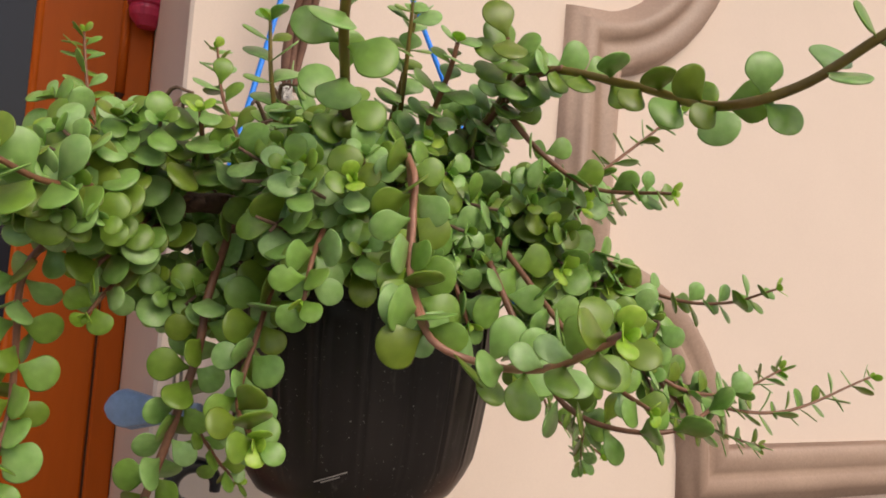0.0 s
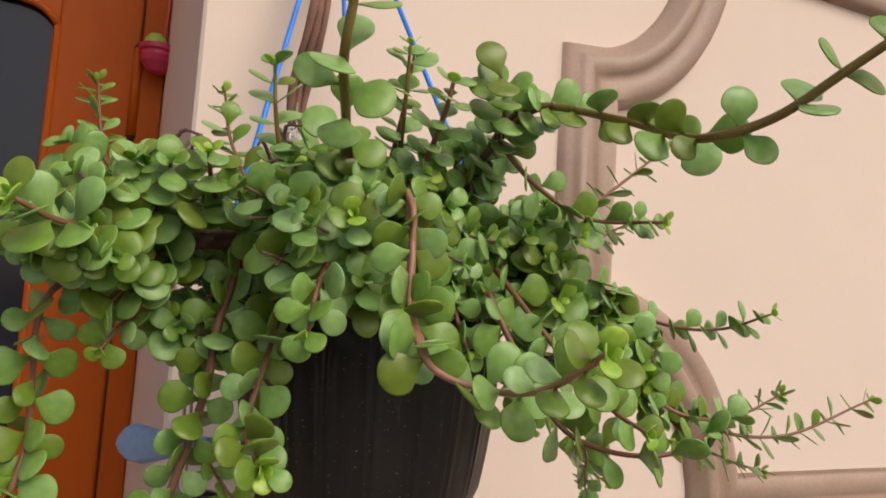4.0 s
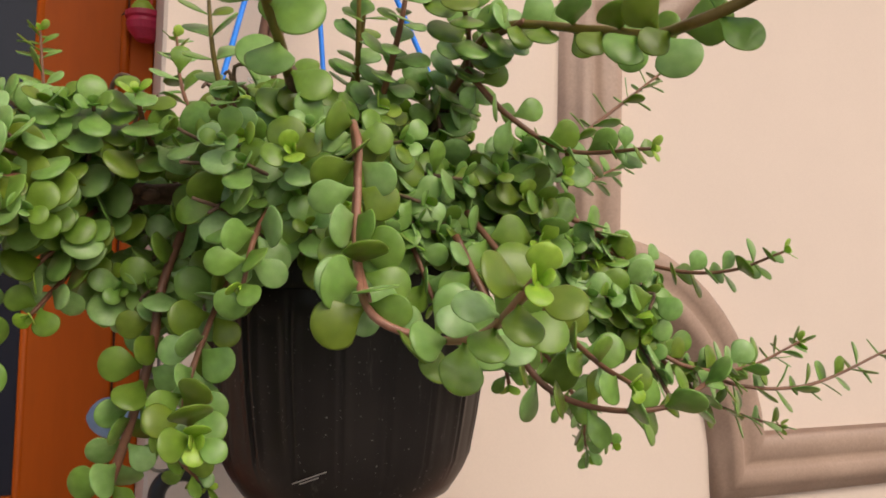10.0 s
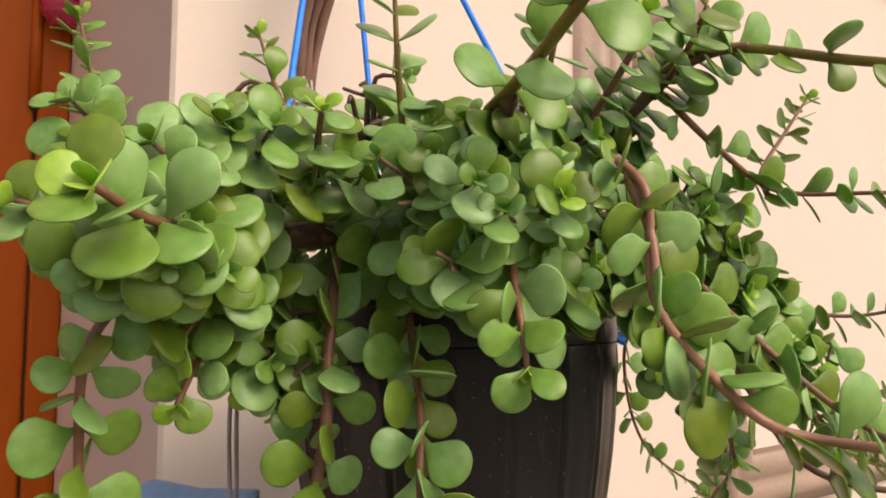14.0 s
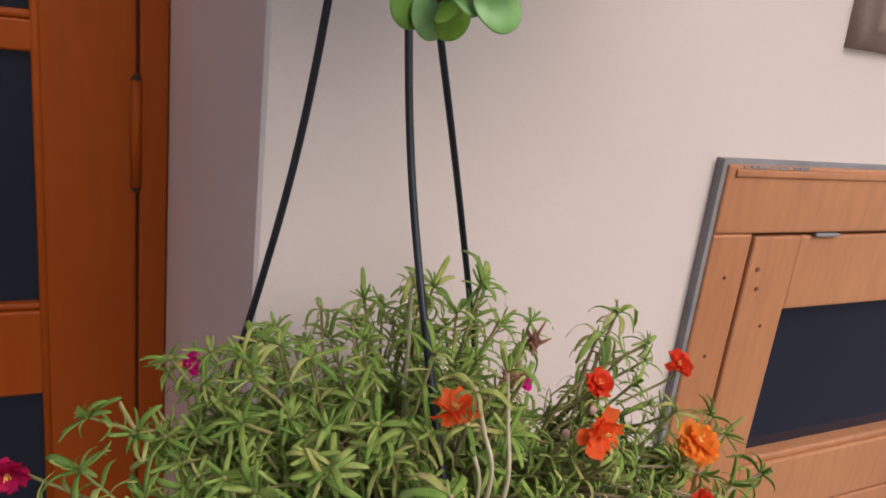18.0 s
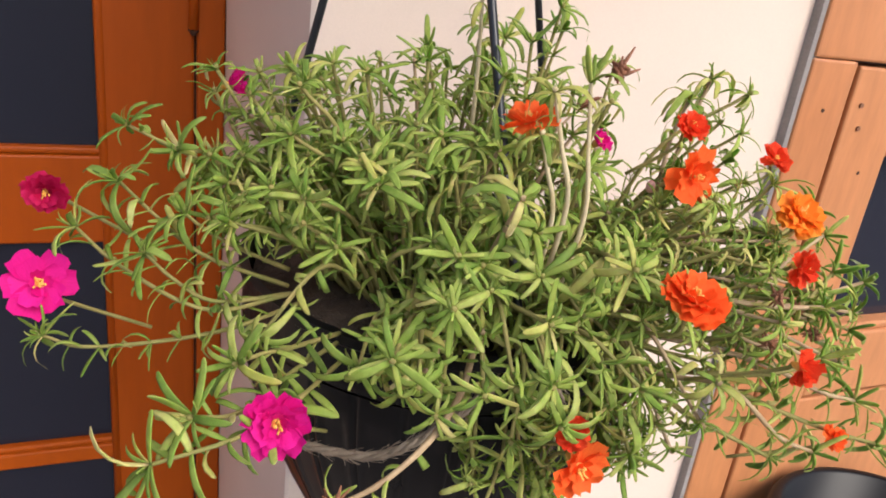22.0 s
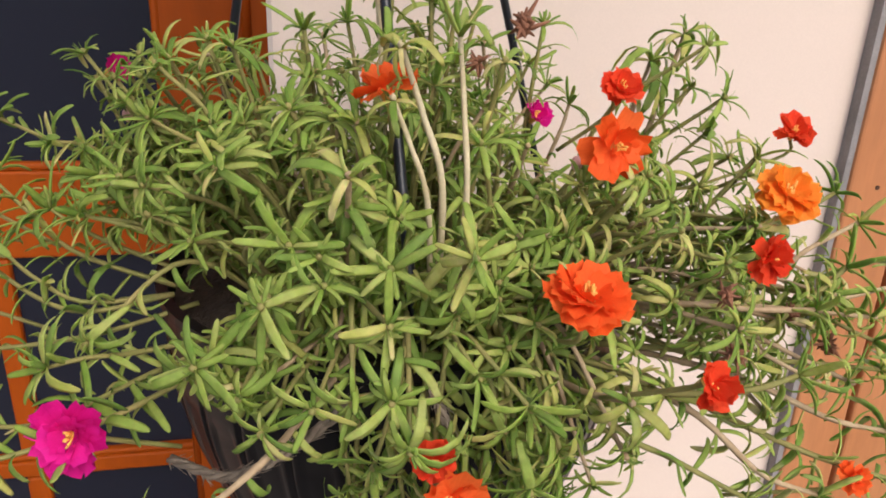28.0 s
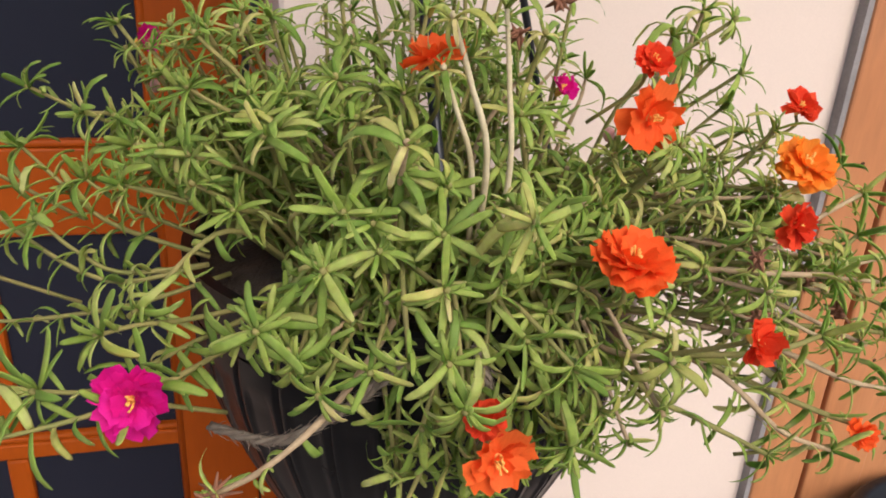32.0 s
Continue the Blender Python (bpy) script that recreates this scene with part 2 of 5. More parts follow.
M_DRY = mottled("dried_petal", (0.16, 0.06, 0.03), (0.30, 0.13, 0.07), 90.0, 0.9)

M_GLASS, nt, b = principled("dark_glass", 0.08, 0.0, 0.36)
b.inputs["Base Color"].default_value = (0.014, 0.016, 0.028, 1)
gn = noise_tex(nt, 3.0, 3.0)
nt.links.new(ramp(nt, gn, (0.3, (0.03, 0.03, 0.03)), (0.8, (0.10, 0.10, 0.10))), b.inputs["Roughness"])


# ---- mesh helpers ----
def mesh_of(name, bm, material, smooth=False):
    me = bpy.data.meshes.new(name)
    bm.normal_update()
    bm.to_mesh(me)
    bm.free()
    for m in material if isinstance(material, (list, tuple)) else [material]:
        me.materials.append(m)
    if smooth:
        me.shade_smooth()
    return me


def part(name, bm, material, parent=None, label="", smooth=False):
    """One mesh object, under a thing or a part if one is given."""
    ob = new(name, mesh_of(name, bm, material, smooth))
    if parent:
        ob.parent = parent
    return tagged(ob, label)


def thing(name, label, category, group="", kind=""):
    return tagged(new(name), label, category, group, kind)


def box(x0, x1, y0, y1, z0, z1, bev=0.0, seg=2, bm=None):
    b2 = bmesh.new()
    bmesh.ops.create_cube(b2, size=1.0)
    for v in b2.verts:
        v.co = ((x0 + x1) / 2 + v.co.x * (x1 - x0), (y0 + y1) / 2 + v.co.y * (y1 - y0), (z0 + z1) / 2 + v.co.z * (z1 - z0))
    if bev:
        bmesh.ops.bevel(b2, geom=b2.edges[:], offset=bev, segments=seg, affect="EDGES", profile=0.5)
    if bm is None:
        return b2
    me = bpy.data.meshes.new("tmp")
    b2.to_mesh(me)
    b2.free()
    bm.from_mesh(me)
    bpy.data.meshes.remove(me)
    return bm


def prism(outline, holes, y0, y1):
    """A slab between y0 and y1 with an outline of (x, z) points; holes are cut by bridging quads round them."""
    bm = bmesh.new()
    for y in (y0, y1):
        loops = [[bm.verts.new((x, y, z)) for x, z in pts] for pts in (outline, *holes)]
        edges = [bm.edges.new((l[i], l[(i + 1) % len(l)])) for l in loops for i in range(len(l))]
        bmesh.ops.triangle_fill(bm, use_beauty=True, use_dissolve=False, edges=edges)
    bm.verts.ensure_lookup_table()
    n = len(bm.verts) // 2
    start = 0
    for pts in (outline, *holes):
        k = len(pts)
        for i in range(k):
            a, c = start + i, start + (i + 1) % k
            bm.faces.new((bm.verts[a], bm.verts[c], bm.verts[c + n], bm.verts[a + n]))
        start += k
    bmesh.ops.recalc_face_normals(bm, faces=bm.faces[:])
    return bm


def catmull(pts, n):
    """n + 1 points of a smooth curve through pts."""
    p = [Vector(q) for q in pts]
    p = [p[0] * 2 - p[1], *p, p[-1] * 2 - p[-2]]
    out = []
    for i in range(n + 1):
        u = i / n * (len(p) - 3)
        k = min(int(u), len(p) - 4)
        f = u - k
        a, b2, c, d = p[k:k + 4]
        out.append(0.5 * ((2 * b2) + (c - a) * f + (2 * a - 5 * b2 + 4 * c - d) * f * f + (3 * b2 - a - 3 * c + d) * f ** 3))
    return out


def axes_along(pts):
    """Tangent, side and up at each point of a line, turned as little as possible."""
    out = []
    side = None
    for i, p in enumerate(pts):
        t = (pts[min(i + 1, len(pts) - 1)] - pts[max(i - 1, 0)]).normalized()
        if side is None:
            side = t.cross(Vector((0, 0, 1))) if abs(t.z) < 0.95 else t.cross(Vector((0, 1, 0)))
        side = (side - t * side.dot(t)).normalized()
        out.append((t, side, side.cross(t)))
    return out


def tube(pts, radii, sides=6, bm=None, cap=True):
    bm = bm or bmesh.new()
    pts = [Vector(p) for p in pts]
    if not isinstance(radii, (list, tuple)):
        radii = [radii] * len(pts)
    rings = []
    for p, r, (t, s, u) in zip(pts, radii, axes_along(pts)):
        rings.append([bm.verts.new(p + r * (math.cos(a) * s + math.sin(a) * u)) for a in (2 * math.pi * k / sides for k in range(sides))])
    for r0, r1 in zip(rings, rings[1:]):
        for k in range(sides):
            bm.faces.new((r0[k], r0[(k + 1) % sides], r1[(k + 1) % sides], r1[k]))
    if cap:
        bm.faces.new(rings[0][::-1])
        bm.faces.new(rings[-1])
    return bm


def lathe(profile, segs=48, cx=0.0, cy=0.0, wobble=None):
    """Turn (radius, z) points round the z axis."""
    bm = bmesh.new()
    rings = []
    for j, (r, z) in enumerate(profile):
        if r < 1e-6:
            rings.append([bm.verts.new((cx, cy, z))])
        else:
            ring = []
            for k in range(segs):
                a = 2 * math.pi * k / segs
                rr = r * (wobble(a, z) if wobble else 1.0)
                ring.append(bm.verts.new((cx + rr * math.cos(a), cy + rr * math.sin(a), z)))
            rings.append(ring)
    for r0, r1 in zip(rings, rings[1:]):
        for k in range(segs):
            q = [r0[k % len(r0)], r0[(k + 1) % len(r0)], r1[(k + 1) % len(r1)], r1[k % len(r1)]]
            q = list(dict.fromkeys(q))
            if len(q) > 2:
                bm.faces.new(q)
    bmesh.ops.recalc_face_normals(bm, faces=bm.faces[:])
    return bm


def sweep(path, profile, closed=False):
    """Sweep a profile of (across, out) points along (x, z) points on a wall that faces -y, with mitred corners."""
    bm = bmesh.new()
    n = len(path)
    rings = []
    for i in range(n):
        a = Vector(path[max(i - 1, 0)])
        b2 = Vector(path[i])
        c = Vector(path[min(i + 1, n - 1)])
        d1 = (b2 - a).normalized() if i else (c - b2).normalized()
        d2 = (c - b2).normalized() if i < n - 1 else d1
        n1, n2 = Vector((-d1.y, d1.x)), Vector((-d2.y, d2.x))
        m = (n1 + n2).normalized()
        m /= max(0.35, m.dot(n1))
        rings.append([bm.verts.new((b2.x + m.x * s, WALL_Y - o, b2.y + m.y * s)) for s, o in profile])
    for r0, r1 in zip(rings, rings[1:]):
        for k in range(len(profile) - 1):
            bm.faces.new((r0[k], r0[k + 1], r1[k + 1], r1[k]))
    bmesh.ops.recalc_face_normals(bm, faces=bm.faces[:])
    return bm


# ---- the walls ----
WALL_Y, CORNER_X, DOOR_Y, FRAME_X = 1.288, 0.149, 1.820, 0.144
WIN_X0, WIN_X1, WIN_Z0, WIN_Z1 = 0.632, 1.75, 0.42, 1.342

tagged(part("ground", box(-40, 40, -40, 40, -0.2, 0.0), M_GROUND), "plain grey paving in front of the house", "ground", kind="structure")
wall = part("wall_back", prism([(CORNER_X, 0), (4.6, 0), (4.6, 3.3), (CORNER_X, 3.3)],
                               [[(WIN_X0 + 0.01, WIN_Z0), (WIN_X1, WIN_Z0), (WIN_X1, WIN_Z1 - 0.01), (WIN_X0 + 0.01, WIN_Z1 - 0.01)]], WALL_Y, WALL_Y + 0.23), M_WALL)
tagged(wall, "smooth cream plastered house wall with a raised moulding", "wall", kind="structure")
reveal = bmesh.new()
rv = [(CORNER_X, WALL_Y + 0.0), (CORNER_X, WALL_Y + 0.236), (CORNER_X + 0.3, WALL_Y + 0.236), (CORNER_X + 0.3, DOOR_Y + 0.1), (FRAME_X + 0.001, DOOR_Y + 0.1), (FRAME_X + 0.001, DOOR_Y - 0.001), (CORNER_X - 0.0035, WALL_Y + 0.003)]
lo = [reveal.verts.new((x, y, 0)) for x, y in rv]
hi = [reveal.verts.new((x, y, 3.3)) for x, y in rv]
for i in range(len(rv)):
    j = (i + 1) % len(rv)
    reveal.faces.new((lo[i], lo[j], hi[j], hi[i]))
reveal.faces.new(hi)
bmesh.ops.recalc_face_normals(reveal, faces=reveal.faces[:])
tagged(part("wall_reveal", reveal, M_REVEAL), "cream plastered side of the doorway recess", "wall", kind="structure")
tagged(part("wall_left", box(-4.6, -0.632, WALL_Y, DOOR_Y + 0.12, 0, 3.3), M_WALL), "cream plastered house wall beside the door", "wall", kind="structure")
tagged(part("wall_over_door", box(-0.630, CORNER_X - 0.03, DOOR_Y - 0.02, DOOR_Y + 0.12, 2.62, 3.3), M_WALL), "cream plastered wall above the door", "wall", kind="structure")
# added wall behind the opaque panes; the room's darkness is put into its colour
tagged(part("wall_room", box(-1.4, 4.6, DOOR_Y + 1.2, DOOR_Y + 1.3, 0, 3.3), M_GROOVE), "added unseen room wall, coloured dark in place of an unlit room", "wall", kind="structure")

# raised moulding: straight sides, quarter-round notched corners
MX, MB, MT = 0.600, 1.514, 2.276
PROF = [(-0.040, 0.0), (-0.037, 0.010), (-0.026, 0.013), (-0.022, 0.021), (-0.010, 0.024), (-0.002, 0.019), (0.003, 0.014), (0.010, 0.019), (0.024, 0.022), (0.034, 0.017), (0.038, 0.009), (0.040, 0.0)]
mould_path = [(2.6, MB)]
for k in range(13):
    a = math.pi / 2 * k / 12
    mould_path.append((MX + 0.012 * (k < 12) + 0.205 * math.cos(a), MB + 0.236 * math.sin(a)))
mould_path.append((MX, MT - 0.238))
for k in range(1, 13):
    a = math.pi / 2 * (1 - k / 12)
    mould_path.append((MX + 0.185 * math.cos(a), MT - 0.238 * math.sin(a)))
mould_path.append((2.6, MT))
tagged(part("trim_moulding", sweep(mould_path[::-1], PROF), M_MOULD, None, "", True), "taupe painted raised plaster moulding on the wall", "moulding", kind="structure")

# ---- the door ----
door = thing("door_1", "orange-brown painted wooden door with dark glass panes", "door", kind="structure")
JOINT_X, GLASS_X, BAR_X, LEFT_X = 0.105, -0.015, -0.268, -0.520
HEAD_Z, PANE_TOP = 2.272, 2.150
part("frame", box(JOINT_X + 0.0015, FRAME_X, DOOR_Y, DOOR_Y + 0.07, 0, 2.62, 0.004), M_DOOR, door)
part("frame_head", box(-0.63, JOINT_X, DOOR_Y, DOOR_Y + 0.07, HEAD_Z + 0.005, HEAD_Z + 0.046, 0.004), M_DOOR, door)
part("fanlight_panel", box(-0.63, JOINT_X - 0.004, DOOR_Y + 0.008, DOOR_Y + 0.06, HEAD_Z + 0.051, 2.62, 0.005), M_DOOR, door)
part("joint", box(-0.63, JOINT_X - 0.001, DOOR_Y + 0.02, DOOR_Y + 0.05, HEAD_Z - 0.002, HEAD_Z + 0.052), M_GROOVE, door)
part("joint", box(JOINT_X - 0.002, JOINT_X + 0.003, DOOR_Y + 0.012, DOOR_Y + 0.05, 0, HEAD_Z), M_GROOVE, door)
part("stile", box(GLASS_X, JOINT_X - 0.0015, DOOR_Y + 0.006, DOOR_Y + 0.046, 0.02, HEAD_Z - 0.004, 0.004), M_DOOR, door)
part("stile", box(LEFT_X - 0.11, LEFT_X, DOOR_Y + 0.006, DOOR_Y + 0.046, 0.02, HEAD_Z - 0.004, 0.004), M_DOOR, door)
# top rail with an arched lower edge
arch = [(LEFT_X, HEAD_Z - 0.004), (GLASS_X, HEAD_Z - 0.004), (GLASS_X, PANE_TOP)]
for k in range(1, 60):
    u = k / 60
    arch.append((GLASS_X + (LEFT_X - GLASS_X) * u, PANE_TOP + 0.036 * (1 - (2 * u - 1) ** 12)))
arch.append((LEFT_X, PANE_TOP))
part("top_rail", prism(arch, [], DOOR_Y + 0.007, DOOR_Y + 0.045), M_DOOR, door)
bead_line = [(x, DOOR_Y + 0.010, z - 0.003) for x, z in arch[2:]]
part("glazing_bead", tube(bead_line, 0.0065, 8), M_DOOR, door, smooth=True)
RAILS = ((1.352, 1.392), (0.868, 0.998), (0.488, 0.517), (0.02, 0.22))
for z0, z1 in RAILS:
    part("rail", box(LEFT_X + 0.001, GLASS_X - 0.001, DOOR_Y + 0.008, DOOR_Y + 0.044, z0, z1, 0.004), M_DOOR, door)
for z in (0.9985, 1.3925, 0.5175, 0.2205):
    part("glazing_bead", box(LEFT_X + 0.002, GLASS_X - 0.002, DOOR_Y + 0.010, DOOR_Y + 0.03, z, z + 0.011, 0.004), M_DOOR, door)
for z0, z1 in ((0.232, 0.487), (0.529, 0.867), (1.010, 1.351), (1.404, 2.180)):
    part("glazing_bar", box(BAR_X - 0.017, BAR_X + 0.017, DOOR_Y + 0.009, DOOR_Y + 0.043, z0, z1, 0.006), M_DOOR, door)
    for x0, x1 in ((LEFT_X, BAR_X), (BAR_X, GLASS_X)):
        part("pane", box(x0 - 0.004, x1 + (0.004 if x1 == GLASS_X else -0.0005), DOOR_Y + 0.022, DOOR_Y + 0.028, z0 - 0.014, z1 + 0.006), M_GLASS, door)
part("glazing_bead", tube([(GLASS_X - 0.001, DOOR_Y + 0.010, 0.225), (GLASS_X - 0.001, DOOR_Y + 0.010, PANE_TOP)], 0.0065, 10), M_DOOR, door, smooth=True)
for z0, z1 in ((1.180, 1.327), (1.990, 2.134)):
    hinge = part("hinge", tube([(JOINT_X - 0.003, DOOR_Y + 0.001, z0), (JOINT_X - 0.003, DOOR_Y + 0.001, z1)], 0.0072, 12), M_DOOR, door, smooth=True)
    for z, d in ((z0, -0.008), (z1, 0.008)):
        part("knuckle", tube([(JOINT_X - 0.003, DOOR_Y + 0.001, z + d * 0.1), (JOINT_X - 0.003, DOOR_Y + 0.001, z + d)], [0.0078, 0.003], 10), M_GROOVE, hinge)

# ---- the window ----
window = thing("window_1", "tan painted wooden window in a grey cement surround", "window", kind="structure")
FY = WALL_Y - 0.014
surround = prism([(WIN_X0 - 0.006, WIN_Z0 - 0.02), (WIN_X1 + 0.02, WIN_Z0 - 0.02), (WIN_X1 + 0.02, WIN_Z1 + 0.005), (WIN_X0 - 0.006, WIN_Z1 + 0.005)],
                 [[(WIN_X0 + 0.008, WIN_Z0), (WIN_X1, WIN_Z0), (WIN_X1, WIN_Z1 - 0.008), (WIN_X0 + 0.008, WIN_Z1 - 0.008)]], FY + 0.003, WALL_Y + 0.001)
part("cement_surround", surround, M_CEMENT, window, "rough grey cement edge")
part("frame_side", box(WIN_X0, 0.692, FY, FY + 0.07, WIN_Z0, WIN_Z1 - 0.077, 0.003), M_WINDOW, window)
part("frame_top", box(WIN_X0, WIN_X1, FY - 0.0005, FY + 0.07, WIN_Z1 - 0.0765, WIN_Z1, 0.003), M_WINDOW, window)
part("top_fillet", box(WIN_X0 + 0.010, WIN_X1, FY - 0.003, FY - 0.0002, WIN_Z1 - 0.013, WIN_Z1 - 0.004, 0.002), M_WINDOW, window)
part("joint", box(0.6925, 0.7005, FY + 0.022, FY + 0.06, WIN_Z0, WIN_Z1 - 0.079), M_GROOVE, window)
sash = part("sash", box(0.7010, 0.778, FY + 0.003, FY + 0.045, WIN_Z0 + 0.01, WIN_Z1 - 0.081, 0.003), M_WINDOW, window)
part("sash_rail", box(0.7785, WIN_X1 - 0.01, FY + 0.004, FY + 0.044, 1.168, WIN_Z1 - 0.081, 0.003), M_WINDOW, window)
part("sash_rail", box(0.7785, WIN_X1 - 0.01, FY + 0.004, FY + 0.044, 0.862, 0.948, 0.003), M_WINDOW, window)
part("sash_panel", box(0.7785, WIN_X1 - 0.01, FY + 0.007, FY + 0.044, WIN_Z0 + 0.01, 0.856, 0.003), M_WINDOW, window)
part("joint", box(0.7785, WIN_X1 - 0.011, FY + 0.02, FY + 0.04, 0.8565, 0.8615), M_GROOVE, window)
part("glazing_bead", box(0.779, WIN_X1 - 0.011, FY + 0.008, FY + 0.03, 0.9485, 0.9585, 0.003), M_WINDOW, window)
part("pane", box(0.774, WIN_X1, FY + 0.028, FY + 0.033, 0.94, 1.172), M_GLASS, window)
for x, z in ((0.716, 1.222), (0.722, 1.198)):
    part("screw", tube([(x, FY + 0.0045, z), (x, FY + 0.001, z)], 0.0026, 8), M_STEM, window)
part("catch", box(0.797, 0.84, FY - 0.002, FY + 0.004, 1.2600, 1.2645, 0.002), M_CEMENT, window)
for x, z in ((0.662, 1.215), (0.660, 1.120), (0.744, 1.150), (0.742, 1.010), (0.663, 0.940), (0.745, 0.905)):
    part("nail_hole", tube([(x, FY + 0.0028, z), (x, FY - 0.0008 + (0.003 if x > 0.70 else 0.0), z)], 0.0021, 8), M_GROOVE, window)
chip = bmesh.new()
for k in range(10):
    x = WIN_X0 + 0.02 + 0.011 * k
    box(x, x + 0.004 + 0.004 * (k % 3), FY - 0.0013, FY + 0.001, WIN_Z1 - 0.0035, WIN_Z1 - 0.0005, bm=chip)
part("worn_edge", chip, M_CEMENT, window, "paint worn off the top edge")


# ---- a hanging plastic pot ----
def plastic_pot(pot, cx, cy, z0, z1, rb, rt, staves, soil_drop, plastic, swell=0.62):
    h = z1 - z0
    body = [(rb * 0.80, z0 + 0.004), (rb * 0.87, z0), (rb * 0.915, z0 + 0.002), (rb * 0.985, z0 + 0.0100), (rb * 1.035, z0 + 0.0165)]
    for u in (0.17, 0.24, 0.32, 0.45, 0.58, 0.66, 0.70, 0.735, 0.765, 0.79):
        body.append((rb + (rt * 0.975 - rb) * math.sin(u / 0.86 * math.pi / 2) ** swell, z0 + h * u))
    body.append((rt * 0.970, z0 + h * 0.84))

    def wob(a, z):
        """Recessed panels with rounded heads, ribs between them and a hairline groove along each rib."""
        u = (z - z0) / h
        f = (a / (2 * math.pi) * staves) % 1.0
        side = min(f, 1 - f)
        head = max(0.0, min(1.0, (0.765 - 0.9 * max(0.0, 0.22 - side) - u) / 0.03))
        foot = max(0.0, min(1.0, (u - 0.13) / 0.10))
        inset = max(0.0, min(1.0, (side - 0.09) / 0.16))
        return 1.0 - 0.011 * inset * head * foot - 0.024 * max(0.0, 1 - side * 26) * foot * (u < 0.82)
    part("body", lathe(body, staves * 16, cx, cy, wob), plastic, pot, smooth=True)
    rim = [(rt * 0.955, z0 + h * 0.838), (rt * 0.968, z0 + h * 0.845), (rt * 0.972, z0 + h * 0.86), (rt * 0.972, z0 + h * 0.965), (rt * 0.992, z0 + h * 0.975), (rt * 0.992, z1), (rt * 0.95, z1), (rt * 0.935, z1 - h * 0.1), (rt * 0.92, z1 - h * 0.2)]
    part("rim", lathe(rim, 96, cx, cy), plastic, pot, smooth=False)
    base = [(rb * 0.865, z0 + 0.0005), (rb * 0.84, z0 + 0.003), (rb * 0.44, z0 + 0.003), (rb * 0.42, z0 + 0.001), (rb * 0.38, z0 + 0.001), (rb * 0.36, z0 + 0.014)]
    part("base", lathe(base, 64, cx, cy), M_BASE, pot, "dusty brown-grey base with drain slots")
    part("drain_hole", lathe([(rb * 0.365, z0 + 0.013), (rb * 0.2, z0 + 0.016), (0.0, z0 + 0.016)], 32, cx, cy), M_SOIL, pot, "open drain hole that shows the soil")
    for k in range(6):
        a = k * math.pi / 3 + 0.3
        r0, r1 = rb * 0.55, rb * 0.76
        slot = bmesh.new()
        edge = [(r0, a - 0.20), (r1, a - 0.24), (r1, a - 0.08), (r1, a + 0.08), (r1, a + 0.24), (r0, a + 0.20), (r0, a)]
        low = [slot.verts.new((cx + r * math.cos(b2), cy + r * math.sin(b2), z0 + 0.0024)) for r, b2 in edge]
        high = [slot.verts.new((v.co.x, v.co.y, z0 + 0.0034)) for v in low]
        slot.faces.new(low)
        for q in range(len(low)):
            slot.faces.new((low[q], low[q - 1], high[q - 1], high[q]))
        part("drain_slot", slot, M_SLOT, pot)
    prof = [(rt * 0.925, z1 - soil_drop), (rt * 0.6, z1 - soil_drop + 0.010), (rt * 0.3, z1 - soil_drop + 0.018), (0.0, z1 - soil_drop + 0.020)]
    part("soil", lathe(prof, 40, cx, cy, lambda a, z: 1.0), M_SOIL, pot, "dark potting soil", True)


# ---- leaves ----
def thick_leaf(width, widest, cup, fold, steps=(0.0, 0.12, 0.28, 0.46, 0.64, 0.82, 0.94, 1.0), thick=0.024):
    """A fleshy spoon-shaped leaf one unit long along +y, face up."""
    bm = bmesh.new()
    rings = []
    rows = len(steps) - 1
    for i, u in enumerate(steps):
        if u > widest:
            q = (u - widest) / (1.0 - widest)
            w = math.sqrt(max(0.008, 1 - q ** 2.1))
        else:
            q = u / widest
            w = 0.11 + 0.89 * (q * q * (3 - 2 * q)) ** 0.95
        w *= width / 2
        th = thick * (0.8 if 0 < i < rows else 0.35)
        zc = cup * (u * u - 0.2 * u)
        rings.append([bm.verts.new(c) for c in ((-w, u, zc + w * fold), (-w * 0.91, u, zc + th + w * fold * 0.8), (w * 0.91, u, zc + th + w * fold * 0.8), (w, u, zc + w * fold), (w * 0.86, u, zc - th), (-w * 0.86, u, zc - th))])
    for r0, r1 in zip(rings, rings[1:]):
        for k in range(6):
            bm.faces.new((r0[k], r0[(k + 1) % 6], r1[(k + 1) % 6], r1[k]))
    bm.faces.new(rings[0])
    bm.faces.new(rings[-1][::-1])
    bmesh.ops.recalc_face_normals(bm, faces=bm.faces[:])
    return bm


LEAF_SHAPES = ((0.84, 0.60, -0.10, 0.05), (0.94, 0.56, 0.03, 0.02), (0.74, 0.62, -0.16, 0.10), (0.82, 0.58, 0.08, 0.0), (0.98, 0.54, -0.05, 0.04))
FINE = (0.0, 0.07, 0.15, 0.25, 0.36, 0.47, 0.57, 0.67, 0.76, 0.84, 0.905, 0.955, 0.985, 1.0)
LEAF_LOW = [mesh_of("leaf", thick_leaf(*s, (0.0, 0.10, 0.22, 0.36, 0.50, 0.64, 0.77, 0.88, 0.96, 1.0)), M_LEAF, True) for s in LEAF_SHAPES]
LEAF_MESH = [mesh_of("leaf", thick_leaf(*s, FINE), M_LEAF, True) for s in LEAF_SHAPES]
LEAF_MESH_NEW = [mesh_of("young_leaf", thick_leaf(*s, FINE), M_LEAF_NEW, True) for s in LEAF_SHAPES]
LEAF_ARR = []
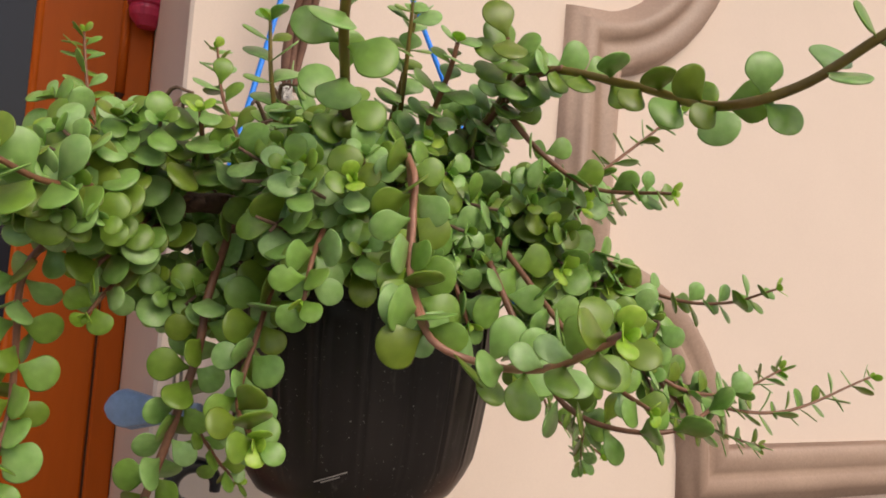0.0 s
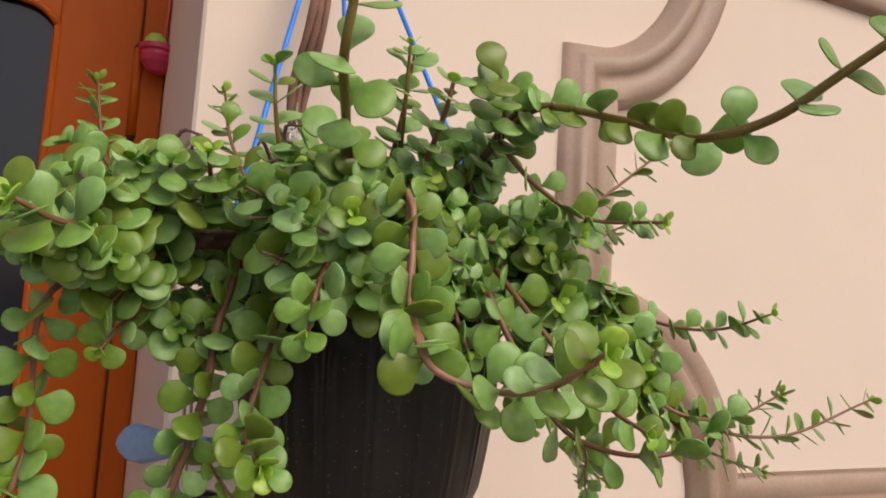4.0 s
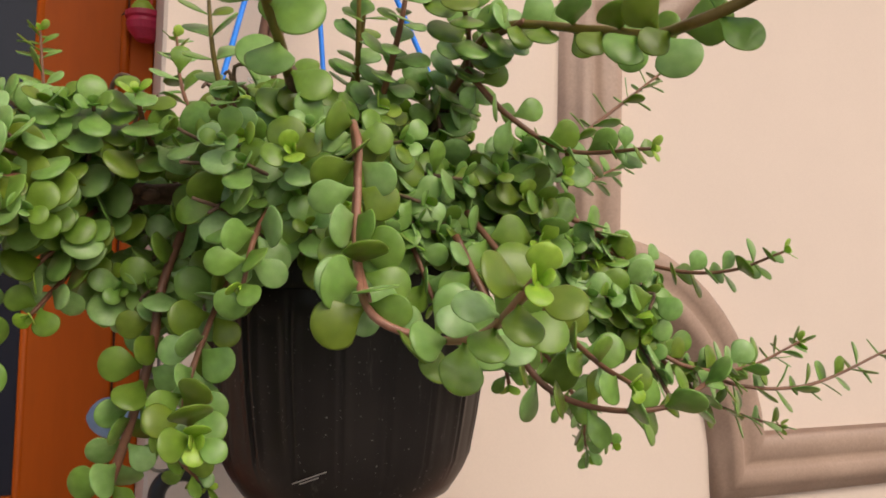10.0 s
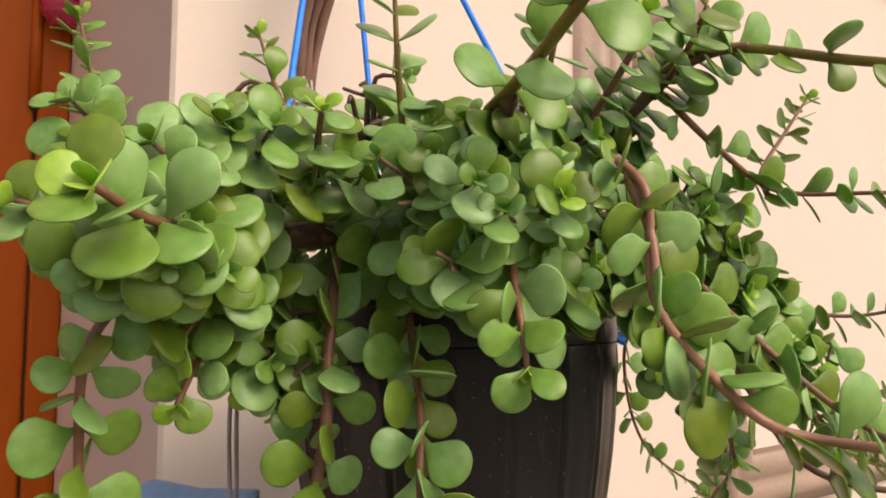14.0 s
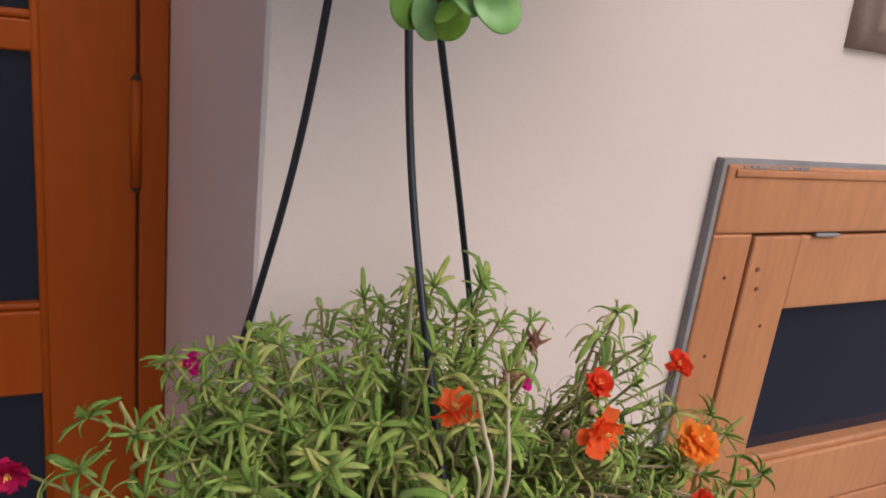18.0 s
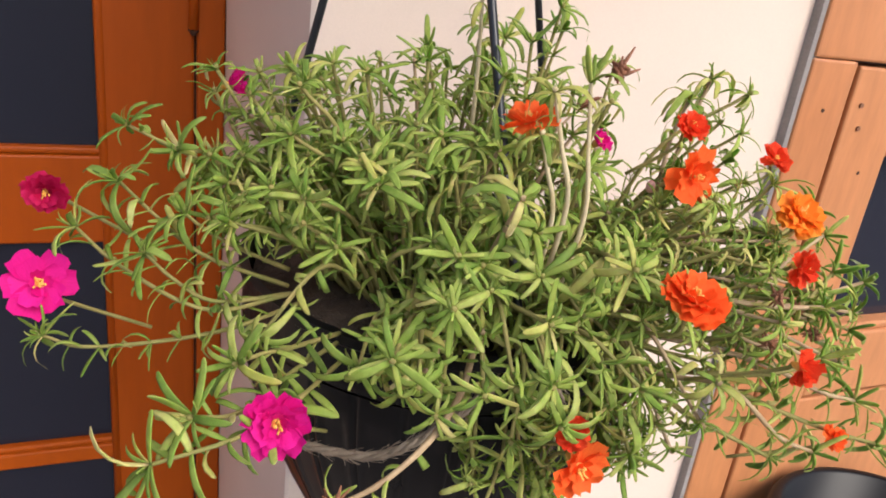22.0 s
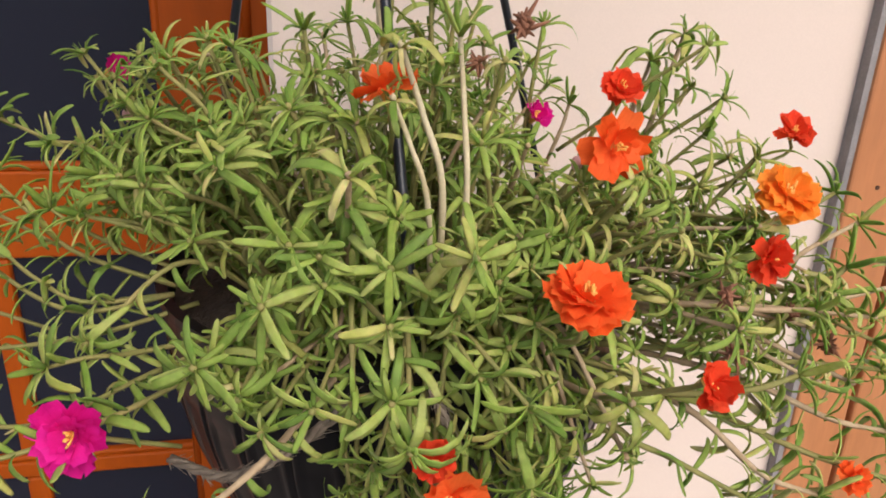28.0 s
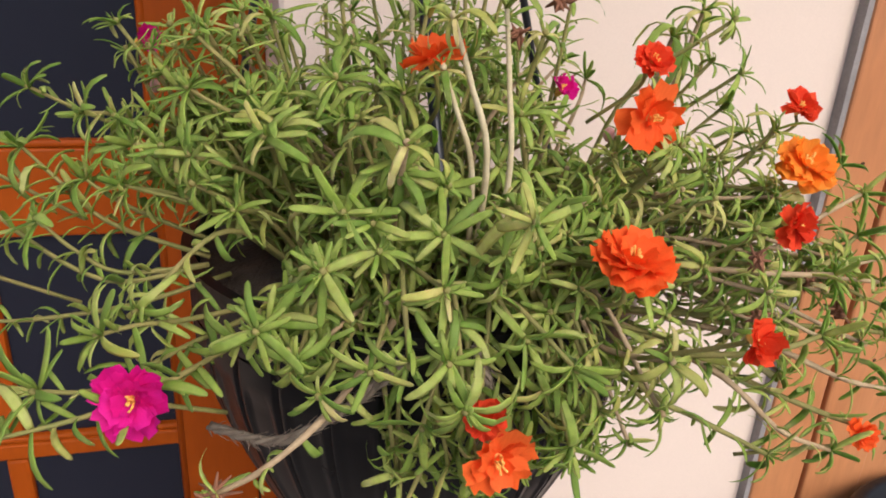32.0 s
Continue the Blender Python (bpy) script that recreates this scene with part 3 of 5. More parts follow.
for me in LEAF_LOW:
    LEAF_ARR.append((np.array([v.co for v in me.vertices]), [tuple(p.vertices) for p in me.polygons]))


def leaf_pose(at, out, face, size):
    y = out.normalized()
    x = y.cross(face).normalized()
    z = x.cross(y)
    return Matrix.Translation(at) @ Matrix((x, y, z)).transposed().to_4x4() @ Matrix.Diagonal((size, size, size, 1))


class Gather:
    """Collects many small meshes into one."""

    def __init__(self):
        self.v, self.f, self.m, self.n = [], [], [], 0

    def add(self, arr, mat, slot=0):
        co, faces = arr
        m = np.array(mat)
        self.v.append(co @ m[:3, :3].T + m[:3, 3])
        self.f.extend(tuple(i + self.n for i in f) for f in faces)
        self.m.extend([slot] * len(faces))
        self.n += len(co)

    def mesh(self, name, materials):
        me = bpy.data.meshes.new(name)
        me.from_pydata(np.concatenate(self.v).tolist(), [], self.f)
        for m in materials:
            me.materials.append(m)
        me.polygons.foreach_set("material_index", self.m)
        me.shade_smooth()
        return me


rng = random.Random(7)


def jitter(v, s):
    return Vector((v[0] + rng.gauss(0, s), v[1] + rng.gauss(0, s), v[2] + rng.gauss(0, s)))


LIGHTWARD = Vector((0.0, -0.80, 0.60))


def jade_branch(pts, r0, r1, size, gap, bare=0.0, tip=True, lift=0.35, small_end=0.70, turn=None, face_up=0.95, toward=None, spread=0.45):
    """Points and leaf poses of one branch: opposite pairs, each pair turned a quarter from the last."""
    n = max(6, int(sum((Vector(b2) - Vector(a)).length for a, b2 in zip(pts, pts[1:])) / 0.006))
    line = catmull(pts, n)
    ax = axes_along(line)
    radii = [r0 + (r1 - r0) * i / n for i in range(n + 1)]
    leaves = []
    s, at, k = 0.0, bare, rng.randrange(2)
    total = sum((b2 - a).length for a, b2 in zip(line, line[1:]))
    base = rng.uniform(0, math.pi) if turn is None else turn
    for i in range(1, n + 1):
        s += (line[i] - line[i - 1]).length
        while s >= at and at < total - 0.002:
            u = at / total
            t, sd, upv = ax[i]
            a = base + k * math.pi / 2 + rng.gauss(0, 0.18)
            for sign in (1, -1):
                d = (math.cos(a) * sd + math.sin(a) * upv) * sign
                el = lift + rng.gauss(0, 0.16) + 0.25 * u
                out = d * math.cos(el) + t * math.sin(el)
                out -= LIGHTWARD * spread * out.dot(LIGHTWARD)
                face = (t * math.cos(el) - d * math.sin(el)) * 0.7 + (toward or LIGHTWARD) * face_up + jitter((0, 0, 0), 0.14)
                sz = size * (1.0 - (1 - small_end) * max(0.0, (u - 0.55) / 0.45)) * rng.uniform(0.82, 1.14)
                leaves.append((leaf_pose(line[i] + d * radii[i] * 0.7, out, face, sz), False))
            k += 1
            at += gap * rng.uniform(0.8, 1.2) * (1.0 - 0.35 * u)
    if tip:
        t, sd, upv = ax[-1]
        for ring, (el, sc) in enumerate(((0.70, 0.68), (1.10, 0.40))):
            for sign in (1, -1):
                a = base + (k + ring) * math.pi / 2
                d = (math.cos(a) * sd + math.sin(a) * upv) * sign
                out = d * math.cos(el) + t * math.sin(el)
                face = t * math.cos(el) - d * math.sin(el) + LIGHTWARD * 0.3
                leaves.append((leaf_pose(line[-1], out, face, size * sc * max(0.6, small_end)), True))
    return line, radii, leaves


def put_branch(plant, pts, r0=0.0022, r1=0.0011, size=0.022, gap=0.014, mat=None, sides=7, **kw):
    """A branch whose leaves are pieces of their own."""
    line, radii, leaves = jade_branch(pts, r0, r1, size, gap, **kw)
    stem = part("stem", tube(line, radii, sides), mat or M_STEM, plant, smooth=True)
    for m, young in leaves:
        ob = new("leaf", rng.choice(LEAF_MESH_NEW if young else LEAF_MESH))
        ob.parent = stem
        ob.matrix_basis = m
    return stem


def fill_branch(gather, stems, pts, r0=0.0018, r1=0.0009, size=0.020, gap=0.011, **kw):
    line, radii, leaves = jade_branch(pts, r0, r1, size, gap, **kw)
    m0 = line[len(line) // 2]
    if not (0.085 < m0.x < 0.175 and m0.y < 1.06 and 1.745 < m0.z < 1.795):
        tube(line, radii, 5, stems)
    fresh = rng.random() < 0.22
    for m, young in leaves:
        p = m.translation
        if 0.100 < p.x < 0.165 and p.y < 1.045 and 1.752 < p.z < 1.788:
            continue
        if 0.105 < p.x < 0.185 and p.y > 0.985 and p.z > 1.808:
            continue
        gather.add(rng.choice(LEAF_ARR), m, 1 if young and fresh else 0)


# ---- the upper pot and its jade plant ----
PX, PY, PZ0, PZ1 = 0.276, 1.095, 1.583, 1.746
pot1 = thing("hanging_pot", "black ribbed plastic hanging pot on blue cords", "pot", "hanging pots")
plastic_pot(pot1, PX, PY, PZ0, PZ1, 0.080, 0.104, 20, 0.012, M_POT, 0.80)
for a0, a1, za, zb in ((233, 247, 1.6035, 1.6115), (236, 244, 1.6035, 1.6080)):
    pts = []
    for k in range(7):
        a, z = radians(a0 + (a1 - a0) * k / 6), za + (zb - za) * k / 6
        r = 0.080 + (0.104 * 0.975 - 0.080) * math.sin((z - PZ0) / 0.158 / 0.86 * math.pi / 2) ** 0.80 + 0.0004
        pts.append((PX + r * math.cos(a), PY + r * math.sin(a), z))
    part("scratch", tube(pts, 0.00045 if a1 - a0 > 3 else 0.0003, 5), M_WIRE, pot1, "pale scratch in the plastic")
# the pot hangs a little tilted, its back lower
lean = Matrix.Translation((PX, PY - 0.08, PZ0)) @ Matrix.Rotation(radians(-2.6), 4, "X") @ Matrix.Translation((-PX, 0.08 - PY, -PZ0))
for ob in pot1.children:
    ob.matrix_basis = lean
APEX = Vector((0.260, 1.250, 2.185))
cord_feet = [Vector((PX + r * math.cos(a), PY + r * math.sin(a), PZ1 - 0.006)) for a, r in ((radians(172), 0.124), (radians(-14), 0.118), (radians(82), 0.116))]
for foot in cord_feet:
    inward = Vector((PX - foot.x, PY - foot.y, 0)).normalized()
    part("ear", tube([foot + inward * 0.024, foot + inward * 0.010, foot - inward * 0.004], [0.008, 0.006, 0.003], 8), M_POT, pot1, "moulded lug at the rim")
    top = foot + (APEX - foot) * 0.985
    part("cord", tube([foot + Vector((0, 0, -0.016)), foot, *[foot.lerp(top, u) for u in (0.25, 0.5, 0.75)], top], 0.0023, 7), M_CORD, pot1, "bright blue nylon cord", True)
    loop = [foot + Vector((0.006 * math.sin(u), 0.002 * math.cos(3 * u), -0.012 + 0.012 * math.cos(u))) for u in (k * math.pi / 5 for k in range(11))]
    part("cord_knot", tube(loop, 0.0024, 7), M_CORD, pot1, smooth=True)

jade = thing("jade_plant", "jade plant with round fleshy green leaves on red-brown stems", "plant")

# main woody limbs rising from the soil
WOODY = (
    ((PX - 0.02, PY - 0.01, PZ1 - 0.01), (0.24, 1.06, 1.775), (0.17, 1.045, 1.775), (0.125, 1.036, 1.772)),
    ((PX, PY, PZ1 - 0.01), (0.29, 1.07, 1.785), (0.297, 1.02, 1.815), (0.30, 0.985, 1.835)),
    ((PX + 0.02, PY, PZ1 - 0.01), (0.35, 1.06, 1.785), (0.41, 1.02, 1.755), (0.425, 0.96, 1.705)),
    ((PX, PY - 0.02, PZ1 - 0.01), (0.25, 1.03, 1.79), (0.21, 0.97, 1.82), (0.20, 0.95, 1.832)),
)
for k, pts in enumerate(WOODY):
    part("limb", tube(catmull(pts, 18), [0.0074 - (0.0012 if k == 0 else 0.0044) * i / 18 + 0.0006 * math.sin(i * 2.3 + k) for i in range(19)], 9), M_BARK, jade, "rough brown woody limb", True)
knobs = bmesh.new()
for k in range(9):
    c = Vector((0.128 + 0.0035 * k, 1.0355 + 0.0008 * k, 1.772 + 0.0003 * k)) + jitter((0, -0.004, 0.001), 0.0028)
    bmesh.ops.create_icosphere(knobs, subdivisions=2, radius=rng.uniform(0.0026, 0.0046), matrix=Matrix.Translation(c) @ Matrix.Diagonal((1.2, 0.9, 0.8, 1)))
part("knobs", knobs, M_BARK, jade, "knobbly old leaf scars", True)
part("cut_end", tube([(0.1255, 1.0362, 1.772), (0.1215, 1.0355, 1.7724), (0.1185, 1.0352, 1.7726)], [0.0062, 0.0058, 0.0030], 9), M_KNOT, jade, "pale cut end of a limb")

# long arching branch that reaches out towards the camera
put_branch(jade, [(0.30, 0.985, 1.835), (0.312, 0.945, 1.868), (0.330, 0.875, 1.849), (0.318, 0.815, 1.826), (0.304, 0.774, 1.815), (0.314, 0.752, 1.8205), (0.325, 0.731, 1.835), (0.338, 0.705, 1.853)], 0.0026, 0.0018, 0.0175, 0.028, mat=M_STEM_OLIVE, bare=0.006, small_end=0.95, face_up=1.1, toward=Vector((-0.78, -0.55, 0.3)))
put_branch(jade, [(0.30, 0.985, 1.835), (0.311, 0.95, 1.862), (0.318, 0.92, 1.866)], 0.0024, 0.0018, 0.0215, 0.0105, face_up=1.1, tip=False, small_end=1.0)
put_branch(jade, [(0.305, 0.965, 1.848), (0.292, 0.935, 1.862), (0.276, 0.912, 1.872)], 0.0018, 0.0012, 0.0215, 0.0125, face_up=1.1, tip=False, small_end=1.0)
put_branch(jade, [(0.245, 0.985, 1.835), (0.240, 0.968, 1.868), (0.2365, 0.957, 1.897)], 0.0018, 0.0010, 0.0185, 0.014, mat=M_STEM_OLIVE)
# shoots that end in stars of leaves
put_branch(jade, [(0.14, 1.01, 1.79), (0.132, 0.992, 1.805), (0.128, 0.98, 1.818)], 0.0018, 0.0012, 0.0215, 0.012, face_up=1.0)
put_branch(jade, [(0.215, 0.96, 1.775), (0.203, 0.935, 1.78), (0.196, 0.916, 1.784)], 0.0018, 0.0012, 0.0220, 0.012, face_up=1.0)
put_branch(jade, [(0.12, 1.045, 1.775), (0.107, 1.036, 1.78), (0.098, 1.028, 1.784)], 0.0018, 0.0012, 0.0225, 0.010, face_up=1.0)
put_branch(jade, [(0.10, 1.04, 1.775), (0.06, 1.035, 1.775), (0.029, 1.033, 1.780)], 0.0018, 0.0012, 0.0235, 0.012, face_up=1.0)
put_branch(jade, [(0.155, 1.04, 1.74), (0.148, 1.042, 1.715), (0.143, 1.045, 1.692)], 0.0018, 0.0012, 0.0235, 0.011, face_up=1.0)
put_branch(jade, [(0.115, 1.03, 1.765), (0.108, 1.015, 1.758), (0.104, 1.005, 1.750)], 0.0018, 0.0012, 0.0215, 0.010, face_up=1.0)
put_branch(jade, [(0.115, 1.03, 1.75), (0.097, 1.02, 1.724), (0.083, 1.005, 1.704)], 0.0018, 0.0012, 0.0200, 0.0115)
put_branch(jade, [(0.150, 1.045, 1.745), (0.132, 1.04, 1.72), (0.118, 1.03, 1.705)], 0.0018, 0.0012, 0.0205, 0.0110)
# tall shoot that leans forward
put_branch(jade, [(0.206, 0.975, 1.828), (0.192, 0.93, 1.835), (0.1715, 0.872, 1.849), (0.170, 0.858, 1.872), (0.171, 0.85, 1.897)], 0.0030, 0.0020, 0.0235, 0.029, mat=M_STEM_OLIVE, turn=0.4, face_up=0.5, small_end=0.7)
# fork at the back of the right side
put_branch(jade, [(0.30, 0.955, 1.846), (0.318, 0.936, 1.818), (0.351, 0.926, 1.80), (0.375, 0.886, 1.797)], 0.0020, 0.0010, 0.0177, 0.0145, bare=0.010)
put_branch(jade, [(0.355, 0.935, 1.80), (0.3735, 0.95, 1.815), (0.415, 0.96, 1.845), (0.452, 0.968, 1.872)], 0.0016, 0.0008, 0.0152, 0.015)
put_branch(jade, [(0.36, 0.99, 1.80), (0.42, 1.02, 1.80), (0.455, 1.04, 1.812), (0.487, 1.054, 1.825)], 0.0016, 0.0008, 0.0152, 0.015)
# thin twigs of the right side
put_branch(jade, [(0.425, 1.02, 1.755), (0.459, 0.972, 1.738), (0.484, 0.945, 1.738), (0.503, 0.92, 1.750)], 0.0017, 0.0008, 0.0189, 0.014)
put_branch(jade, [(0.40, 1.0, 1.74), (0.47, 0.965, 1.675), (0.54, 0.945, 1.662), (0.62, 0.93, 1.691)], 0.0020, 0.0008, 0.0183, 0.016, bare=0.02)
put_branch(jade, [(0.416, 0.97, 1.704), (0.45, 0.95, 1.678), (0.50, 0.95, 1.675), (0.5577, 0.958, 1.691)], 0.0018, 0.0008, 0.0183, 0.014)
put_branch(jade, [(0.44, 0.965, 1.685), (0.48, 0.965, 1.655), (0.52, 0.968, 1.640), (0.557, 0.973, 1.631)], 0.0016, 0.0008, 0.0165, 0.0135)
put_branch(jade, [(0.285, 0.93, 1.75), (0.30, 0.912, 1.71), (0.325, 0.895, 1.672), (0.362, 0.862, 1.668), (0.42, 0.872, 1.69)], 0.0021, 0.0011, 0.0205, 0.017, mat=M_STEM)
put_branch(jade, [(0.30, 0.95, 1.765), (0.325, 0.90, 1.71), (0.332, 0.87, 1.69), (0.336, 0.848, 1.682)], 0.0019, 0.0011, 0.0195, 0.016)
put_branch(jade, [(0.36, 0.99, 1.70), (0.40, 0.99, 1.65), (0.425, 1.02, 1.62), (0.4386, 1.036, 1.604)], 0.0016, 0.0008, 0.0165, 0.012)
put_branch(jade, [(0.405, 1.06, 1.75), (0.431, 1.10, 1.70), (0.44, 1.09, 1.64), (0.487, 1.074, 1.602)], 0.0016, 0.0008, 0.0159, 0.015)
put_branch(jade, [(0.345, 0.99, 1.775), (0.394, 0.99, 1.745), (0.416, 0.965, 1.704), (0.44, 0.95, 1.66)], 0.0026, 0.0014, 0.0185, 0.0085, mat=M_BARK)
put_branch(jade, [(0.33, 0.97, 1.78), (0.385, 0.96, 1.762), (0.43, 0.97, 1.73), (0.455, 0.985, 1.69)], 0.0022, 0.0012, 0.0180, 0.0090)
# pink-stemmed branch in front of the pot
put_branch(jade, [(0.224, 0.915, 1.80), (0.223, 0.90, 1.784), (0.221, 0.894, 1.744), (0.217, 0.857, 1.713), (0.237, 0.842, 1.703), (0.235, 0.79, 1.708), (0.2226, 0.734, 1.725)], 0.0020, 0.0015, 0.0212, 0.0205, mat=M_STEM_PINK, turn=0.9, small_end=0.70)
put_branch(jade, [(0.224, 0.913, 1.798), (0.2225, 0.898, 1.770), (0.2205, 0.890, 1.738), (0.218, 0.862, 1.716)], 0.0019, 0.0018, 0.0205, 0.0150, mat=M_STEM_PINK, turn=0.0, tip=False, small_end=1.0)
# stems that hang at the side of the pot
put_branch(jade, [(0.20, 1.03, 1.775), (0.188, 1.012, 1.747), (0.166, 0.965, 1.70), (0.155, 0.944, 1.668), (0.157, 0.906, 1.657)], 0.0020, 0.0012, 0.0215, 0.0135, small_end=0.85)
put_branch(jade, [(0.16, 1.03, 1.765), (0.145, 1.005, 1.72), (0.141, 0.999, 1.686), (0.130, 0.998, 1.64), (0.119, 0.996, 1.603)], 0.0026, 0.0025, 0.0205, 0.0135, tip=False, small_end=1.0)
put_branch(jade, [(0.119, 0.996, 1.603), (0.107, 0.988, 1.58), (0.098, 0.958, 1.539), (0.102, 0.962, 1.502), (0.106, 0.955, 1.470), (0.116, 0.94, 1.448)], 0.0025, 0.0016, 0.0190, 0.0190, small_end=1.1)
put_branch(jade, [(0.110, 0.947, 1.458), (0.118, 0.94, 1.456), (0.124, 0.925, 1.462)], 0.0014, 0.0012, 0.0225, 0.009, small_end=0.9)
put_branch(jade, [(0.14, 1.0, 1.65), (0.16, 1.01, 1.622), (0.174, 1.021, 1.607)], 0.0012, 0.0007, 0.013, 0.012)
put_branch(jade, [(0.11, 1.03, 1.77), (0.066, 1.01, 1.745), (0.051, 1.006, 1.722), (0.051, 1.010, 1.68), (0.0505, 1.005, 1.645), (0.040, 0.955, 1.606), (0.0257, 0.915, 1.5885)], 0.0022, 0.0014, 0.0205, 0.0125, small_end=1.05)
# shoots of the left side
put_branch(jade, [(0.11, 1.03, 1.78), (0.085, 0.985, 1.772), (0.06, 0.95, 1.768), (0.040, 0.932, 1.775)], 0.0022, 0.0014, 0.0235, 0.013, small_end=0.9)
put_branch(jade, [(0.12, 1.04, 1.785), (0.105, 1.015, 1.78), (0.090, 1.005, 1.783)], 0.0018, 0.0012, 0.0205, 0.013)
put_branch(jade, [(0.11, 1.06, 1.79), (0.08, 1.11, 1.82), (0.07, 1.13, 1.85), (0.0635, 1.15, 1.894)], 0.0018, 0.0009, 0.0195, 0.0115)
put_branch(jade, [(0.17, 1.05, 1.80), (0.155, 1.09, 1.85), (0.151, 1.116, 1.892)], 0.0017, 0.0009, 0.0185, 0.013)
put_branch(jade, [(0.175, 0.995, 1.81), (0.165, 0.985, 1.845), (0.161, 0.982, 1.876)], 0.0018, 0.0010, 0.0185, 0.015, mat=M_STEM_OLIVE)
put_branch(jade, [(0.245, 1.0, 1.835), (0.248, 0.99, 1.87), (0.249, 0.982, 1.900)], 0.0018, 0.0010, 0.0165, 0.015, mat=M_STEM_OLIVE)

put_branch(jade, [(0.25, 0.985, 1.80), (0.252, 0.96, 1.825), (0.2515, 0.932, 1.853), (0.252, 0.925, 1.868)], 0.0022, 0.0013, 0.0180, 0.0105)
put_branch(jade, [(0.20, 0.955, 1.775), (0.182, 0.925, 1.745), (0.1755, 0.912, 1.722)], 0.0018, 0.0011, 0.0200, 0.0120)
put_branch(jade, [(0.13, 1.03, 1.765), (0.10, 1.012, 1.745), (0.083, 1.006, 1.728)], 0.0018, 0.0011, 0.0220, 0.0130, small_end=1.0)
put_branch(jade, [(0.25, 0.96, 1.775), (0.262, 0.935, 1.745), (0.272, 0.925, 1.715)], 0.0018, 0.0011, 0.0195, 0.0130)
put_branch(jade, [(0.28, 0.97, 1.775), (0.30, 0.945, 1.742), (0.312, 0.935, 1.705), (0.318, 0.93, 1.672)], 0.0018, 0.0011, 0.0180, 0.0150)

# the dense crown: many short shoots
crown, twigs = Gather(), bmesh.new()
LOBES = (((0.225, 1.000, 1.772), (0.100, 0.085, 0.052), 54), ((0.100, 1.010, 1.768), (0.068, 0.070, 0.045), 27), ((0.335, 1.005, 1.770), (0.060, 0.070, 0.048), 24), ((0.40, 0.99, 1.715), (0.045, 0.050, 0.04), 14), ((0.215, 0.975, 1.752), (0.085, 0.055, 0.022), 20), ((0.100, 1.065, 1.812), (0.065, 0.05, 0.040), 10), ((0.190, 1.04, 1.828), (0.03, 0.05, 0.03), 6), ((0.135, 1.035, 1.715), (0.022, 0.025, 0.030), 7), ((0.135, 1.085, 1.760), (0.045, 0.020, 0.030), 12), ((0.296, 1.005, 1.820), (0.030, 0.035, 0.030), 10))
for c, r, n in LOBES:
    for _ in range(n):
        while True:
            d = Vector((rng.gauss(0, 1), rng.gauss(0, 1) - 0.35, rng.gauss(0, 1) + 0.2)).normalized()
            if d.z > -0.40:
                break
        end = Vector([c[i] + d[i] * r[i] * rng.uniform(0.82, 1.12) for i in range(3)])
        root = Vector(c).lerp(end, 0.25) + Vector((0, 0.012, -0.012))
        mid = root.lerp(end, 0.55) + jitter((0, 0, 0.006), 0.006)
        fill_branch(crown, twigs, [root, mid, end], size=rng.uniform(0.0195, 0.0245), gap=rng.uniform(0.014, 0.018), lift=0.25, small_end=0.8)
tagged(new("dense_leaves", crown.mesh("dense_leaves", [M_LEAF_J, M_LEAF_NEWJ])), "crowded round green leaves", kind="stuff").parent = jade
part("twig_work", twigs, M_BARK, jade, smooth=True)

# ---- ribbon and white thread behind the cords ----
ribbon = thing("cloth_ribbon", "twisted brown cloth ribbon hanging beside the cords", "ribbon")
for k in range(3):
    pts = [Vector((0.232 + 0.004 * (k - 1), 1.238, 1.90)), Vector((0.234 + 0.007 * (k - 1), 1.23, 1.95)), Vector((0.242 + 0.006 * (k - 1), 1.21, 2.02)), Vector((APEX.x + 0.003 * (k - 1), APEX.y + 0.02, APEX.z))]
    part("strand", tube(catmull(pts, 14), [0.0030 + 0.0016 * math.sin(i * 0.5 + k) ** 2 for i in range(15)], 6), M_RIBBON, ribbon, smooth=True)
thread = bmesh.new()
for k in range(60):
    p = Vector((0.227, 1.236, 1.897)) + jitter((0, 0, 0), 0.0035)
    tube(catmull([p, p + jitter((0, 0, -0.001), 0.004), p + jitter((0, 0, -0.006), 0.006)], 5), 0.0008, 5, thread)
part("thread_tuft", thread, M_KNOT, ribbon, "frayed tuft of white thread", True)

# ---- the wire, the hook and the clothes peg ----
wire = thing("hanging_wire", "grey bent wire hanging from the pot rim", "wire")
W0 = cord_feet[0] + Vector((-0.002, 0.002, -0.012))
part("wire_strand", tube(catmull([W0, (0.1435, 1.124, 1.69), (0.1455, 1.128, 1.63), (0.146, 1.136, 1.595), (0.158, 1.146, 1.588), (0.166, 1.15, 1.592)], 24), 0.0012, 7), M_WIRE, wire, smooth=True)
part("wire_strand", tube(catmull([W0 + Vector((0.004, 0.002, 0)), (0.1485, 1.127, 1.69), (0.1505, 1.131, 1.63), (0.150, 1.138, 1.598)], 18), 0.0012, 7), M_WIRE, wire, smooth=True)

